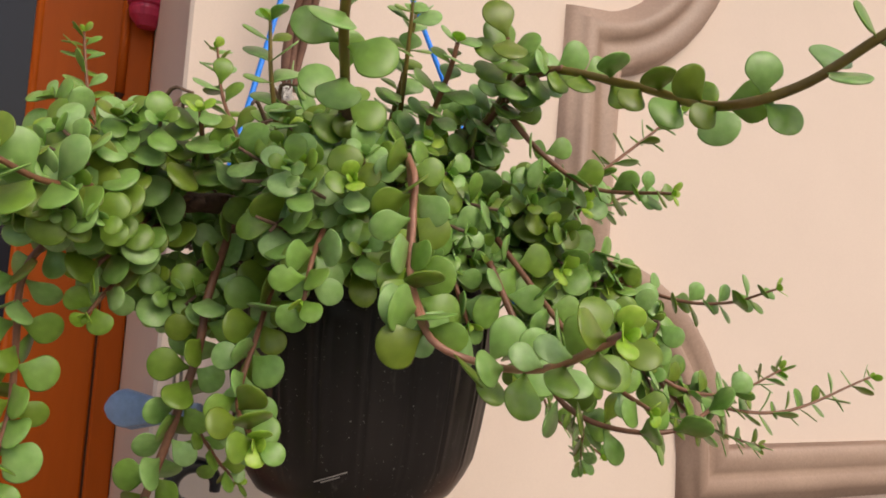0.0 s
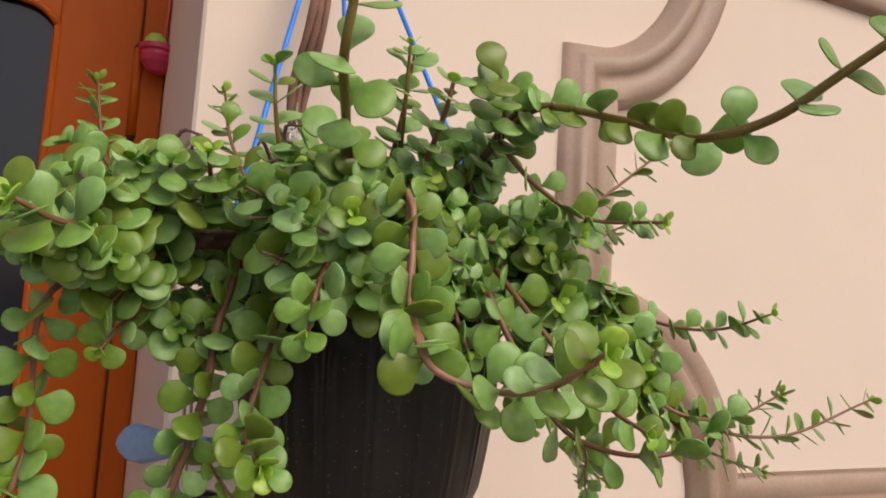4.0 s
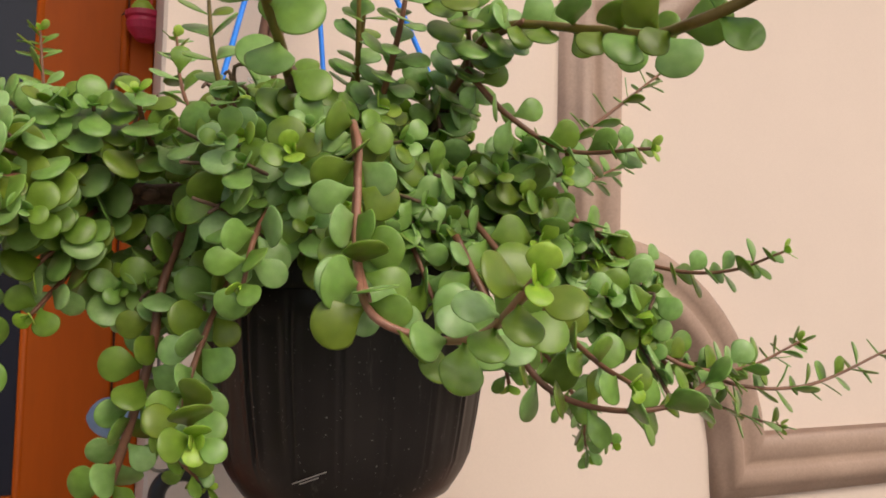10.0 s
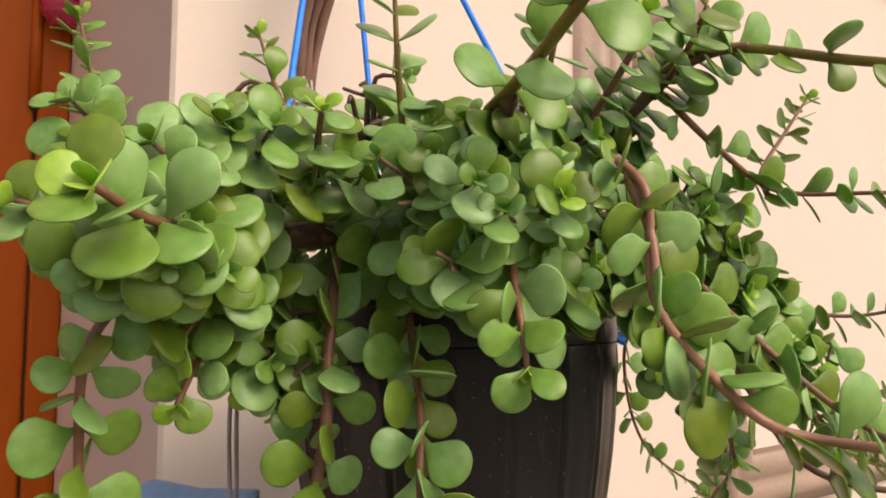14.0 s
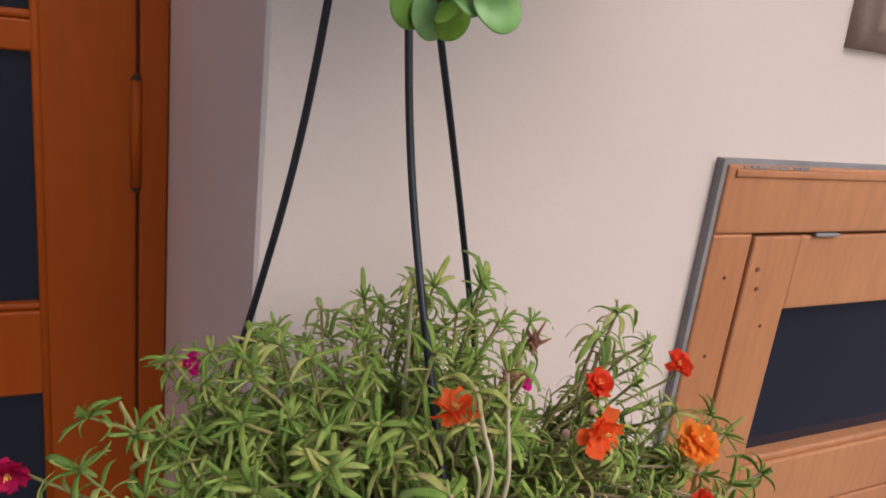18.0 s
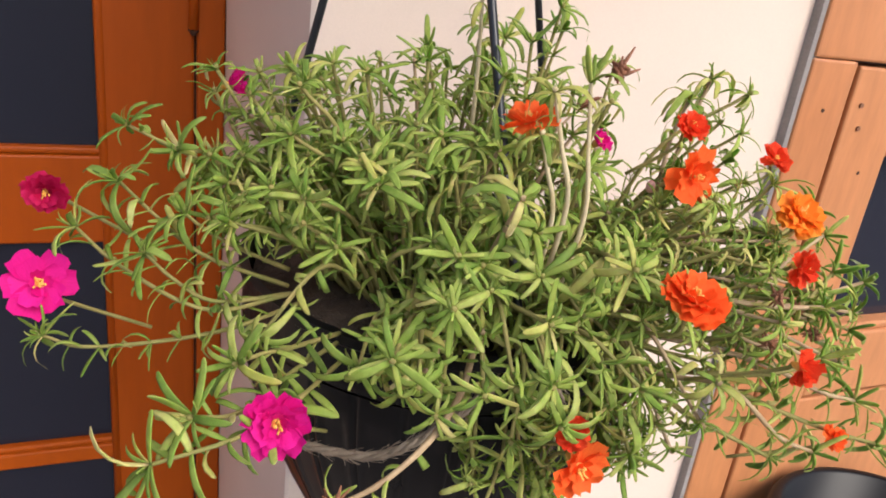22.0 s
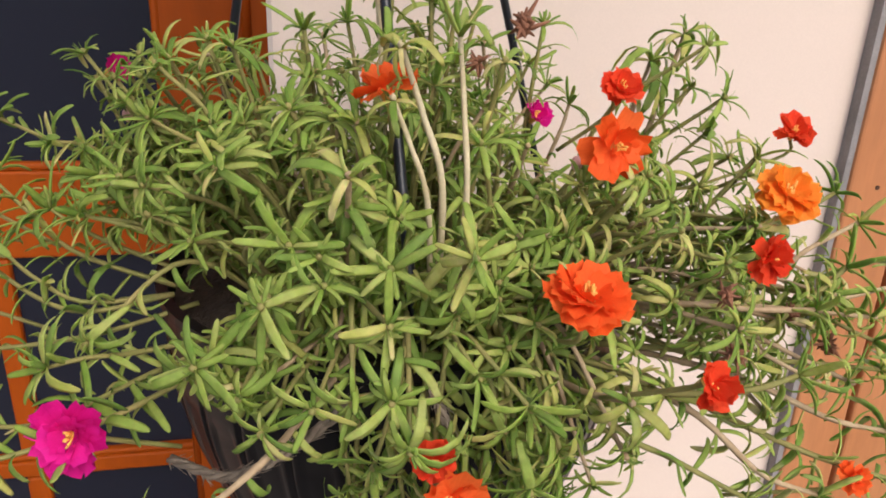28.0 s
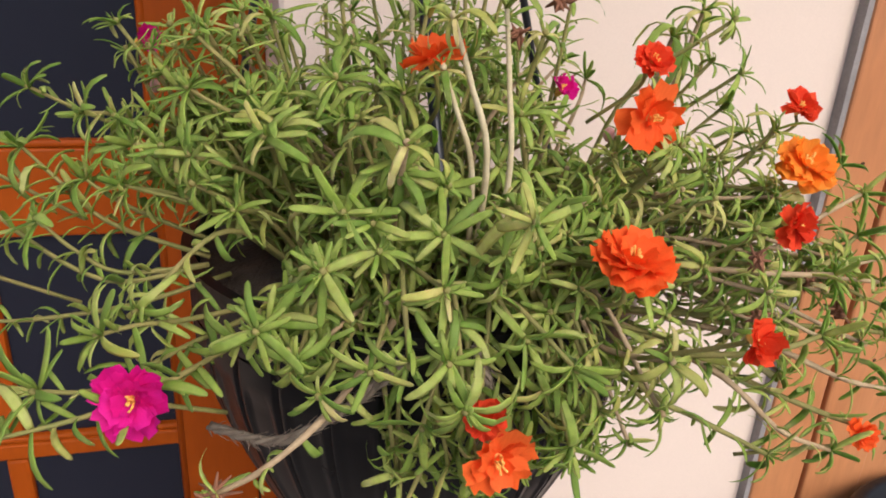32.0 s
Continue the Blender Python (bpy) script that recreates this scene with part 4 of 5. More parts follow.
peg = thing("clothes_peg", "pale blue plastic clothes peg clipped on the wire", "peg")
PEG_A, PEG_B = Vector((0.107, 1.188, 1.620)), Vector((0.170, 1.150, 1.622))
pd = (PEG_B - PEG_A).normalized()
pl = (PEG_B - PEG_A).length
for sgn in (1, -1):
    bm = bmesh.new()
    rings = []
    for i in range(25):
        u = i / 24
        half = 0.0150 * math.sqrt(max(0.02, 1 - ((0.22 - u) / 0.22) ** 2)) if u < 0.22 else 0.0150 - 0.0065 * min(1.0, (u - 0.22) / 0.35) - 0.002 * max(0.0, u - 0.57)
        yc = sgn * (0.0030 + 0.0055 * abs(u - 0.62) ** 1.1)
        rings.append([bm.verts.new((u * pl, yc + dy, half * k - 0.0015 * sgn)) for k, dy in ((1.0, 0.0), (0.85, 0.0024), (-0.85, 0.0024), (-1.0, 0.0), (-0.85, -0.0024), (0.85, -0.0024))])
    for r0, r1 in zip(rings, rings[1:]):
        for k in range(6):
            bm.faces.new((r0[k], r0[(k + 1) % 6], r1[(k + 1) % 6], r1[k]))
    bm.faces.new(rings[0])
    bm.faces.new(rings[-1][::-1])
    bmesh.ops.recalc_face_normals(bm, faces=bm.faces[:])
    ob = part("jaw", bm, M_CLIP, peg, smooth=True)
    ob.matrix_basis = Matrix.Translation(PEG_A) @ pd.to_track_quat("X", "Z").to_matrix().to_4x4()
coil = part("spring", tube([PEG_A.lerp(PEG_B, 0.55) + Vector((0.004 * math.cos(a), a * 0.0006 - 0.005, 0.004 * math.sin(a))) for a in (k * 0.6 for k in range(28))], 0.0008, 5), M_WIRE, peg)

# ---- the lower pot with its hanger ----
QX, QY, QZ0, QZ1 = 0.222, 1.155, 0.900, 1.120
pot2 = thing("hanging_pot", "black plastic hanging pot on a three-armed black hanger", "pot", "hanging pots")
plastic_pot(pot2, QX, QY, QZ0, QZ1, 0.076, 0.142, 30, 0.012, M_POT_NEW, 1.15)
BAR = Vector((0.174, 1.150, 1.537))
hook = [BAR + Vector((-0.003, 0, 0.004))] + [BAR + Vector((-0.006 + 0.0165 * math.cos(radians(a)), 0, 0.031 + 0.0165 * math.sin(radians(a)))) for a in (258, 225, 190, 155, 120, 85, 50, 15, -15)]
hanger = part("hook", tube(catmull(hook, 34), [0.0062 - 0.0022 * max(0, i - 22) / 12 for i in range(35)], 10), M_ROD, pot2, "black plastic hook", True)
bar = box(-0.026, 0.026, -0.011, 0.011, -0.009, 0.006, 0.004, 3)
for v in bar.verts:
    v.co.z -= 0.10 * v.co.x ** 2 / 0.026
    v.co += BAR
part("spreader", bar, M_ROD, pot2, smooth=False)
for pts in (
    (BAR + Vector((-0.016, 0.004, -0.006)), (0.1435, 1.190, 1.34), (0.104, 1.230, 1.116)),
    (BAR + Vector((0.012, -0.004, -0.006)), (0.2025, 1.128, 1.34), (0.214, 1.030, 1.116)),
    (BAR + Vector((0.021, 0.004, -0.006)), (0.272, 1.204, 1.34), (0.345, 1.236, 1.116)),
):
    part("hanger_arm", tube(catmull(pts, 24), 0.0027, 8), M_ROD, pot2, "thin black plastic arm", True)

# ---- the moss rose plant ----
moss = thing("moss_rose_plant", "sprawling moss rose with needle leaves and bright flowers", "plant")


def needle(curl, width, blunt, rows=6):
    """A fleshy strap leaf one unit long along +y that curls away from its face; half round below."""
    bm = bmesh.new()
    rings = []
    for k in range(rows + 1):
        u = (0.0, 0.15, 0.35, 0.55, 0.75, 0.93, 1.0)[k]
        a = curl * u * (0.35 + 0.65 * u)
        y, z = u * (1 - a * a / 6.0), -0.5 * a * u
        w = 1.17 * width * (0.52 + 1.45 * u - 1.40 * u * u) * (1.0 if k < rows else blunt)
        h = 0.42 * w
        rings.append([bm.verts.new(c) for c in ((-w, y, z), (-w * 0.45, y, z + 0.30 * h), (w * 0.45, y, z + 0.30 * h), (w, y, z), (w * 0.5, y, z - h), (-w * 0.5, y, z - h))])
    for r0, r1 in zip(rings, rings[1:]):
        for k in range(6):
            bm.faces.new((r0[k], r0[(k + 1) % 6], r1[(k + 1) % 6], r1[k]))
    bm.faces.new(rings[0])
    bm.faces.new(rings[-1][::-1])
    bmesh.ops.recalc_face_normals(bm, faces=bm.faces[:])
    me = bpy.data.meshes.new("tmp")
    bm.to_mesh(me)
    bm.free()
    out = (np.array([v.co for v in me.vertices]), [tuple(p.vertices) for p in me.polygons])
    bpy.data.meshes.remove(me)
    return out


NEEDLES = [needle(*q) for q in ((0.25, 0.078, 0.45), (0.7, 0.082, 0.50), (1.1, 0.088, 0.55), (1.5, 0.085, 0.50), (-0.25, 0.080, 0.45), (0.9, 0.072, 0.40))]
CURLED = [needle(*q) for q in ((1.6, 0.095, 0.55), (2.1, 0.090, 0.50), (1.2, 0.100, 0.55), (1.9, 0.085, 0.50))]


def sprig(pts, size=0.021, density=0.0085, bare=0.45, crown_n=8, yellow=0.05, r=0.0013, dry=False, leaves=None, flat=0.45, small_low=1.0):
    """One bare stem with leaves towards its end and a star of leaves at the tip."""
    leaves = leaves or NEEDLES
    n = 14
    line = catmull(pts, n)
    ax = axes_along(line)
    g = Gather()
    total = sum((b2 - a).length for a, b2 in zip(line, line[1:]))
    s, at, k = 0.0, total * bare, rng.uniform(0, 6)
    up = Vector((0, 0, 1))
    for i in range(1, n + 1):
        s += (line[i] - line[i - 1]).length
        while at <= s and at < total * 0.93:
            k += 2.4
            t, sd, uv = ax[i]
            d = math.cos(k) * sd + math.sin(k) * uv
            el = rng.uniform(0.1, 0.8)
            out = d * math.cos(el) + t * math.sin(el)
            g.add(rng.choice(leaves), leaf_pose(line[i], out, t * 0.5 + up * 0.8 + jitter((0, 0, 0), 0.15), size * small_low * rng.uniform(0.55, 1.0)), 1 if rng.random() < yellow else 0)
            at += density * rng.uniform(0.6, 1.5)
    t, sd, uv = ax[-1]
    t = (t + LIGHTWARD * 0.35).normalized()
    sd = (sd - t * sd.dot(t)).normalized()
    uv = t.cross(sd)
    ph = rng.uniform(0, 6.28)
    for j in range(crown_n):
        a = ph + 2 * math.pi * j / crown_n + rng.gauss(0, 0.30)
        d = math.cos(a) * sd + math.sin(a) * uv
        el = flat + rng.gauss(0, 0.34)
        g.add(rng.choice(leaves), leaf_pose(line[-1], d * math.cos(el) + t * math.sin(el), t * math.cos(el) - d * math.sin(el), size * rng.uniform(0.55, 1.18)), 1 if rng.random() < yellow else 0)
    for j in range(4):
        a = rng.uniform(0, 6.28)
        g.add(rng.choice(NEEDLES), leaf_pose(line[-1], t + 0.55 * (math.cos(a) * sd + math.sin(a) * uv), uv + 0.1 * t, size * rng.uniform(0.30, 0.5)), 0)
    st = bmesh.new()
    tube([line[-1], line[-1] + t * 0.0022, line[-1] + t * 0.0034], [0.0010, 0.0017, 0.0008], 6, st)
    tube(line, [r * (1.25 - 0.45 * i / n + 0.06 * math.sin(i * 1.9)) for i in range(n + 1)], 6, st)
    me = bpy.data.meshes.new("tmp")
    st.to_mesh(me)
    st.free()
    g.add((np.array([v.co for v in me.vertices]), [tuple(p.vertices) for p in me.polygons]), Matrix.Identity(4), 2)
    bpy.data.meshes.remove(me)
    ob = new("sprig", g.mesh("sprig", [M_MOSS, M_MOSS_Y, (M_MSTEM, M_MSTEM_DRY, M_MSTEM_PALE)[int(dry)]]))
    ob.parent = moss
    return ob


def petal_mesh(mat, wide, notch):
    bm = bmesh.new()
    rows, cols = 5, 5
    grid = []
    for i in range(rows + 1):
        u = i / rows
        w = wide * (0.25 + 0.75 * math.sin(min(1.0, u * 0.62 + 0.05) * math.pi) ** 0.8) * 0.5
        row = []
        for j in range(cols):
            q = j / (cols - 1) * 2 - 1
            edge = -notch * (1 - abs(q)) * (u ** 6) + 0.05 * math.sin(q * 9 + u * 3) * u
            row.append(bm.verts.new((w * q, u * (1 - 0.10 * q * q) + edge, 0.10 * u * u + 0.13 * math.sin(q * 7 + u * 4) * u + 0.06 * q * q * u)))
        grid.append(row)
    for a, b2 in zip(grid, grid[1:]):
        for j in range(cols - 1):
            bm.faces.new((a[j], a[j + 1], b2[j + 1], b2[j]))
    return mesh_of("petal", bm, mat, True)


PETALS = {k: [petal_mesh(m, w, nn) for w, nn in ((0.95, 0.10), (0.80, 0.05), (0.65, 0.12))] for k, m in (("magenta", M_MAG), ("red", M_RED), ("crimson", M_CRIMSON), ("orange", M_ORANGE), ("amber", M_AMBER))}


def flower(at, facing, size, colour, rows=((7, 0.02, 1.0), (7, 0.28, 0.92), (7, 0.56, 0.76), (6, 0.88, 0.56)), wilt=0.0, label=""):
    at, f, size = Vector(at), Vector(facing).normalized(), size * 0.86
    s = f.cross(Vector((0.3, 0.2, 1))).normalized()
    u = s.cross(f)
    if wilt >= 0.2:
        rows = ((8, 0.05, 1.0), (7, 0.35, 0.9), (6, 0.70, 0.75))
    heart = bmesh.new()
    for k in range(9):
        a, r = rng.uniform(0, 6.28), rng.uniform(0, 0.10) * size
        p = at + (math.cos(a) * s + math.sin(a) * u) * r
        tube([p, p + f * size * rng.uniform(0.10, 0.20) + jitter((0, 0, 0), size * 0.03)], [size * 0.012, size * 0.019], 5, heart)
    tube([at - f * size * 0.30, at - f * size * 0.08, at + f * size * 0.02], [size * 0.05, size * 0.13, size * 0.10], 7, heart)
    fl = part("flower", heart, M_STAMEN, moss, label or f"{colour} double moss rose flower", True)
    low = at.lerp(Vector((QX, QY, at.z)), 0.22) - Vector((0, 0, 0.034))
    part("stalk", tube(catmull([at - f * size * 0.26, at - f * size * 0.55 - Vector((0, 0, 0.006)), low], 8), 0.0011, 6), M_MSTEM, fl, smooth=True)
    for n, el, sc in rows:
        ph = rng.uniform(0, 6.28)
        for k in range(n):
            a = ph + 2 * math.pi * k / n + rng.gauss(0, 0.10)
            d = math.cos(a) * s + math.sin(a) * u
            e = el + rng.gauss(0, 0.12 + wilt)
            ob = new("petal", rng.choice(PETALS[colour]))
            ob.parent = fl
            ob.matrix_basis = leaf_pose(at + d * size * 0.04, d * math.cos(e) + f * math.sin(e), f * math.cos(e) - d * math.sin(e) + jitter((0, 0, 0), 0.15 + wilt), size * 0.5 * sc * rng.uniform(0.9, 1.1))
    return fl


def rise(end, lean=0.5, high=0.02, **kw):
    """A sprig that grows out of the soil and arches to its end."""
    end = Vector(end)
    off = Vector((end.x - QX, end.y - QY, 0))
    root = Vector((QX, QY, QZ1 - 0.008)) + off * min(0.62, 0.085 / max(0.02, off.length))
    mid = root.lerp(end, lean) + jitter((0, 0, high), 0.008)
    return sprig([root, mid, end], **kw)


# bushy middle of the plant: (centre, reach, height, how many, yellowing)
for cx, cy, rx, ry, h0, h1, n, yel in ((0.195, 1.085, 0.115, 0.090, 0.02, 0.112, 92, 0.06), (0.21, 1.165, 0.12, 0.05, 0.06, 0.145, 34, 0.10), (0.320, 1.060, 0.085, 0.080, 0.00, 0.085, 46, 0.20), (0.095, 1.115, 0.045, 0.05, 0.02, 0.100, 34, 0.04), (0.215, 1.010, 0.10, 0.040, -0.02, 0.060, 40, 0.10)):
    for k in range(n):
        a = rng.uniform(0, 2 * math.pi)
        q = math.sqrt(rng.random())
        x, y = math.cos(a) * q, math.sin(a) * q
        end = Vector((cx + x * rx, cy + y * ry, 1.120 + h0 + (h1 - h0) * (1 - 0.6 * q * q) * rng.uniform(0.45, 1.15)))
        big = rng.random() < 0.45
        rise(end, 0.5, 0.016, size=rng.uniform(0.018, 0.0235) if big else rng.uniform(0.014, 0.019), bare=0.35, yellow=yel, density=0.0075 if big else 0.0052, crown_n=rng.randint(7, 11), leaves=None if rng.random() < 0.7 else CURLED, dry=rng.random() < 0.12 + yel * 0.5)
# low shoots that hide the soil
for k in range(46):
    a, q = rng.uniform(0, 6.28), math.sqrt(rng.random()) * 0.105
    end = Vector((QX + q * math.cos(a), QY + q * math.sin(a), QZ1 + rng.uniform(0.012, 0.045)))
    rise(end, 0.5, 0.006, size=rng.uniform(0.015, 0.020), bare=0.1, density=0.005, crown_n=7)
# cool green bushy shoots on the door side
for k in range(18):
    end = Vector((rng.uniform(0.060, 0.125), rng.uniform(1.09, 1.15), rng.uniform(1.175, 1.245)))
    rise(end, 0.5, 0.010, size=rng.uniform(0.014, 0.019), bare=0.35, yellow=0.03, density=0.0050, crown_n=9)
# trailing stems over the rim
for k in range(17):
    a = rng.uniform(-1.55, 0.5) if k % 4 else rng.uniform(-2.9, -1.6)
    d = Vector((math.cos(a), math.sin(a), 0))
    root = Vector((QX, QY, QZ1)) + d * 0.095
    reach = 0.03 + rng.uniform(0.03, 0.08) * (1.5 if math.cos(a) > 0.3 else 0.9)
    end = root + d * reach + Vector((0, 0, rng.uniform(-0.055, 0.02)))
    sprig([root, root.lerp(end, 0.5) + Vector((0, 0, 0.030)), end], rng.uniform(0.017, 0.026), bare=0.35, yellow=0.10 + 0.25 * max(0, math.cos(a)), dry=math.cos(a) > 0.3, leaves=CURLED if rng.random() < 0.5 else None)
# the large stars that stand out in front
for end, full, yel in (((0.123, 0.985, 1.147), 0.029, 0.0), ((0.148, 0.985, 1.170), 0.026, 0.2), ((0.194, 0.968, 1.137), 0.028, 0.0), ((0.098, 1.06, 1.195), 0.027, 0.1), ((0.136, 1.05, 1.209), 0.028, 0.1), ((0.194, 0.98, 1.162), 0.026, 0.1), ((0.221, 0.99, 1.172), 0.022, 0.1), ((0.222, 0.965, 1.194), 0.026, 0.2), ((0.288, 1.04, 1.197), 0.022, 0.2), ((0.352, 1.06, 1.258), 0.026, 0.1), ((0.09, 1.12, 1.232), 0.020, 0.0), ((0.087, 1.14, 1.240), 0.020, 0.0), ((0.198, 1.02, 1.190), 0.025, 0.3)):
    rise(end, 0.5, 0.012, size=full * 0.78, bare=0.5, yellow=yel * 0.5, crown_n=10, density=0.009, flat=0.25)
# tall upright shoots at the back
for end in ((0.243, 1.10, 1.292), (0.258, 1.12, 1.278), (0.228, 1.10, 1.272), (0.205, 1.08, 1.255), (0.168, 1.10, 1.258), (0.135, 1.10, 1.25), (0.285, 1.10, 1.262), (0.215, 1.14, 1.275), (0.238, 1.085, 1.245)):
    rise(end, 0.5, 0.0, size=rng.uniform(0.017, 0.022), bare=0.4, yellow=0.08, density=0.0045, crown_n=8, flat=0.6)
# shoots that hang in front of the pot
for end in ((0.231, 0.985, 1.135), (0.245, 0.988, 1.107), (0.264, 0.985, 1.118), (0.215, 0.988, 1.100), (0.279, 0.998, 1.086), (0.236, 0.992, 1.078), (0.258, 1.0, 1.063), (0.295, 1.0, 1.107), (0.250, 0.975, 1.125), (0.272, 0.99, 1.07)):
    rise(end, 0.6, 0.022, size=rng.uniform(0.019, 0.025), bare=0.3, yellow=0.12, density=0.006, crown_n=7, leaves=CURLED if rng.random() < 0.5 else None)
for k in range(22):
    end = Vector((rng.uniform(0.34, 0.46), rng.uniform(0.99, 1.09), rng.uniform(1.085, 1.185)))
    rise(end, 0.55, 0.012, size=rng.uniform(0.015, 0.022), bare=0.45, yellow=0.15, density=0.0055, crown_n=8, dry=k % 3 == 0)
for end in ((0.383, 1.09, 1.228), (0.376, 1.09, 1.209), (0.386, 1.08, 1.199), (0.364, 1.09, 1.234), (0.392, 1.07, 1.192), (0.311, 1.0, 1.078), (0.324, 1.0, 1.109), (0.122, 1.12, 1.25), (0.101, 1.12, 1.245)):
    rise(end, 0.5, 0.004, size=rng.uniform(0.019, 0.023), bare=0.4, yellow=0.12, density=0.006, crown_n=7)
for k in range(16):
    end = Vector((rng.uniform(0.165, 0.275), rng.uniform(0.985, 1.01), rng.uniform(1.035, 1.10)))
    rise(end, 0.62, 0.030, size=rng.uniform(0.017, 0.023), bare=0.4, yellow=0.10, density=0.0055, crown_n=8, leaves=CURLED if k % 2 else None)
# pale drooping stars on bare stalks
for end, size in (((0.181, 1.0, 1.214), 0.029), ((0.226, 0.992, 1.188), 0.030), ((0.252, 1.05, 1.25), 0.022), ((0.305, 1.02, 1.20), 0.024), ((0.288, 0.965, 1.13), 0.026)):
    rise(end, 0.55, 0.0, size=size * 0.85, bare=0.75, yellow=0.6, crown_n=5, density=0.012, flat=0.5, leaves=CURLED, dry=size > 0.0255, r=0.0015)
# three pale straw-coloured stalks and a withered tip
sprig([(0.224, 1.045, 1.13), (0.222, 1.026, 1.200), (0.213, 1.026, 1.232), (0.204, 1.026, 1.258)], 0.022, 0.010, 0.90, 6, 0.75, 0.0014, 2, CURLED, 0.35)
sprig([(0.232, 1.040, 1.13), (0.232, 1.024, 1.195), (0.231, 1.030, 1.230), (0.229, 1.036, 1.262)], 0.021, 0.010, 0.92, 8, 0.10, 0.0013, 2, None, 0.75)
sprig([(0.222, 1.045, 1.14), (0.216, 1.028, 1.195), (0.208, 1.027, 1.220), (0.201, 1.026, 1.238)], 0.023, 0.010, 0.92, 4, 0.8, 0.0012, 2, CURLED, 0.2)
sprig([(0.212, 1.115, 1.13), (0.208, 1.118, 1.20), (0.206, 1.118, 1.25), (0.203, 1.118, 1.290)], 0.016, 0.014, 0.70, 3, 0.9, 0.0014, 2, CURLED, -0.2)
# runners beside the door
def runner(pts, size, bare, n):
    return sprig(pts, size * 1.16, 0.0045, bare * 0.45, n + 3, 0.05, 0.0011)


runner([(0.11, 1.10, 1.12), (0.06, 1.085, 1.112), (0.0, 1.10, 1.10), (-0.024, 1.112, 1.102)], 0.017, 0.35, 11)
runner([(0.10, 1.09, 1.13), (0.055, 1.08, 1.128), (0.015, 1.10, 1.145), (-0.006, 1.118, 1.160)], 0.022, 0.40, 7)
runner([(0.10, 1.09, 1.13), (0.06, 1.085, 1.13), (0.040, 1.085, 1.143), (0.026, 1.088, 1.157)], 0.020, 0.40, 9)
runner([(0.10, 1.10, 1.13), (0.055, 1.10, 1.15), (0.032, 1.112, 1.168), (0.015, 1.12, 1.184)], 0.023, 0.45, 8)
runner([(0.10, 1.10, 1.14), (0.07, 1.10, 1.155), (0.055, 1.10, 1.165), (0.046, 1.10, 1.173)], 0.021, 0.20, 9)
runner([(0.11, 1.14, 1.15), (0.08, 1.135, 1.182), (0.049, 1.13, 1.196), (0.020, 1.13, 1.211)], 0.018, 0.35, 7)
runner([(0.10, 1.12, 1.15), (0.075, 1.13, 1.18), (0.060, 1.13, 1.196), (0.045, 1.125, 1.20)], 0.018, 0.20, 8)
runner([(0.12, 1.06, 1.115), (0.090, 1.035, 1.114), (0.062, 1.005, 1.115), (0.042, 0.995, 1.122)], 0.020, 0.35, 8)
runner([(0.12, 1.05, 1.11), (0.085, 1.01, 1.112), (0.060, 0.99, 1.113), (0.025, 0.983, 1.110)], 0.023, 0.55, 6)
runner([(0.12, 1.06, 1.12), (0.09, 1.04, 1.125), (0.075, 1.025, 1.132), (0.062, 1.015, 1.134)], 0.020, 0.20, 8)
sprig([(0.19, 1.04, 1.125), (0.166, 1.0, 1.118), (0.145, 0.984, 1.103), (0.122, 0.980, 1.086), (0.104, 0.984, 1.074)], 0.021, 0.009, 0.30, 3, 0.1, 0.0016, True, CURLED)
# the drier side: long bare stalks that lean out
def dry_runner(pts, size, bare, n):
    return sprig(pts, size * 1.05, 0.0055, bare * 0.6, n + 1, 0.22, 0.0015, n % 2 == 0, CURLED if n < 7 else None)


dry_runner([(0.30, 1.09, 1.13), (0.38, 1.05, 1.115), (0.43, 1.05, 1.124), (0.503, 1.06, 1.131)], 0.022, 0.55, 6)
dry_runner([(0.30, 1.08, 1.12), (0.36, 1.04, 1.105), (0.41, 1.03, 1.103), (0.466, 1.03, 1.094)], 0.022, 0.55, 5)
dry_runner([(0.30, 1.06, 1.11), (0.37, 1.02, 1.104), (0.414, 1.0, 1.088), (0.449, 1.0, 1.077)], 0.020, 0.50, 8)
dry_runner([(0.31, 1.07, 1.10), (0.38, 1.02, 1.075), (0.43, 1.0, 1.058), (0.486, 1.0, 1.038)], 0.022, 0.40, 7)
dry_runner([(0.28, 1.03, 1.11), (0.31, 1.005, 1.085), (0.331, 1.0, 1.074), (0.362, 0.98, 1.062)], 0.022, 0.35, 7)
dry_runner([(0.30, 1.04, 1.11), (0.34, 1.0, 1.098), (0.37, 0.985, 1.072), (0.405, 0.985, 1.055)], 0.020, 0.40, 8)
dry_runner([(0.30, 1.06, 1.12), (0.33, 1.02, 1.145), (0.36, 1.0, 1.15), (0.392, 1.0, 1.148)], 0.019, 0.35, 8)
dry_runner([(0.32, 1.11, 1.13), (0.345, 1.11, 1.18), (0.358, 1.11, 1.225), (0.367, 1.11, 1.258)], 0.024, 0.30, 6)
dry_runner([(0.32, 1.10, 1.13), (0.335, 1.10, 1.18), (0.338, 1.10, 1.22), (0.345, 1.10, 1.246)], 0.024, 0.45, 6)
dry_runner([(0.33, 1.08, 1.13), (0.355, 1.07, 1.16), (0.368, 1.06, 1.18), (0.385, 1.055, 1.205)], 0.021, 0.40, 7)
dry_runner([(0.33, 1.09, 1.13), (0.38, 1.07, 1.15), (0.42, 1.07, 1.165), (0.455, 1.08, 1.178)], 0.020, 0.40, 7)
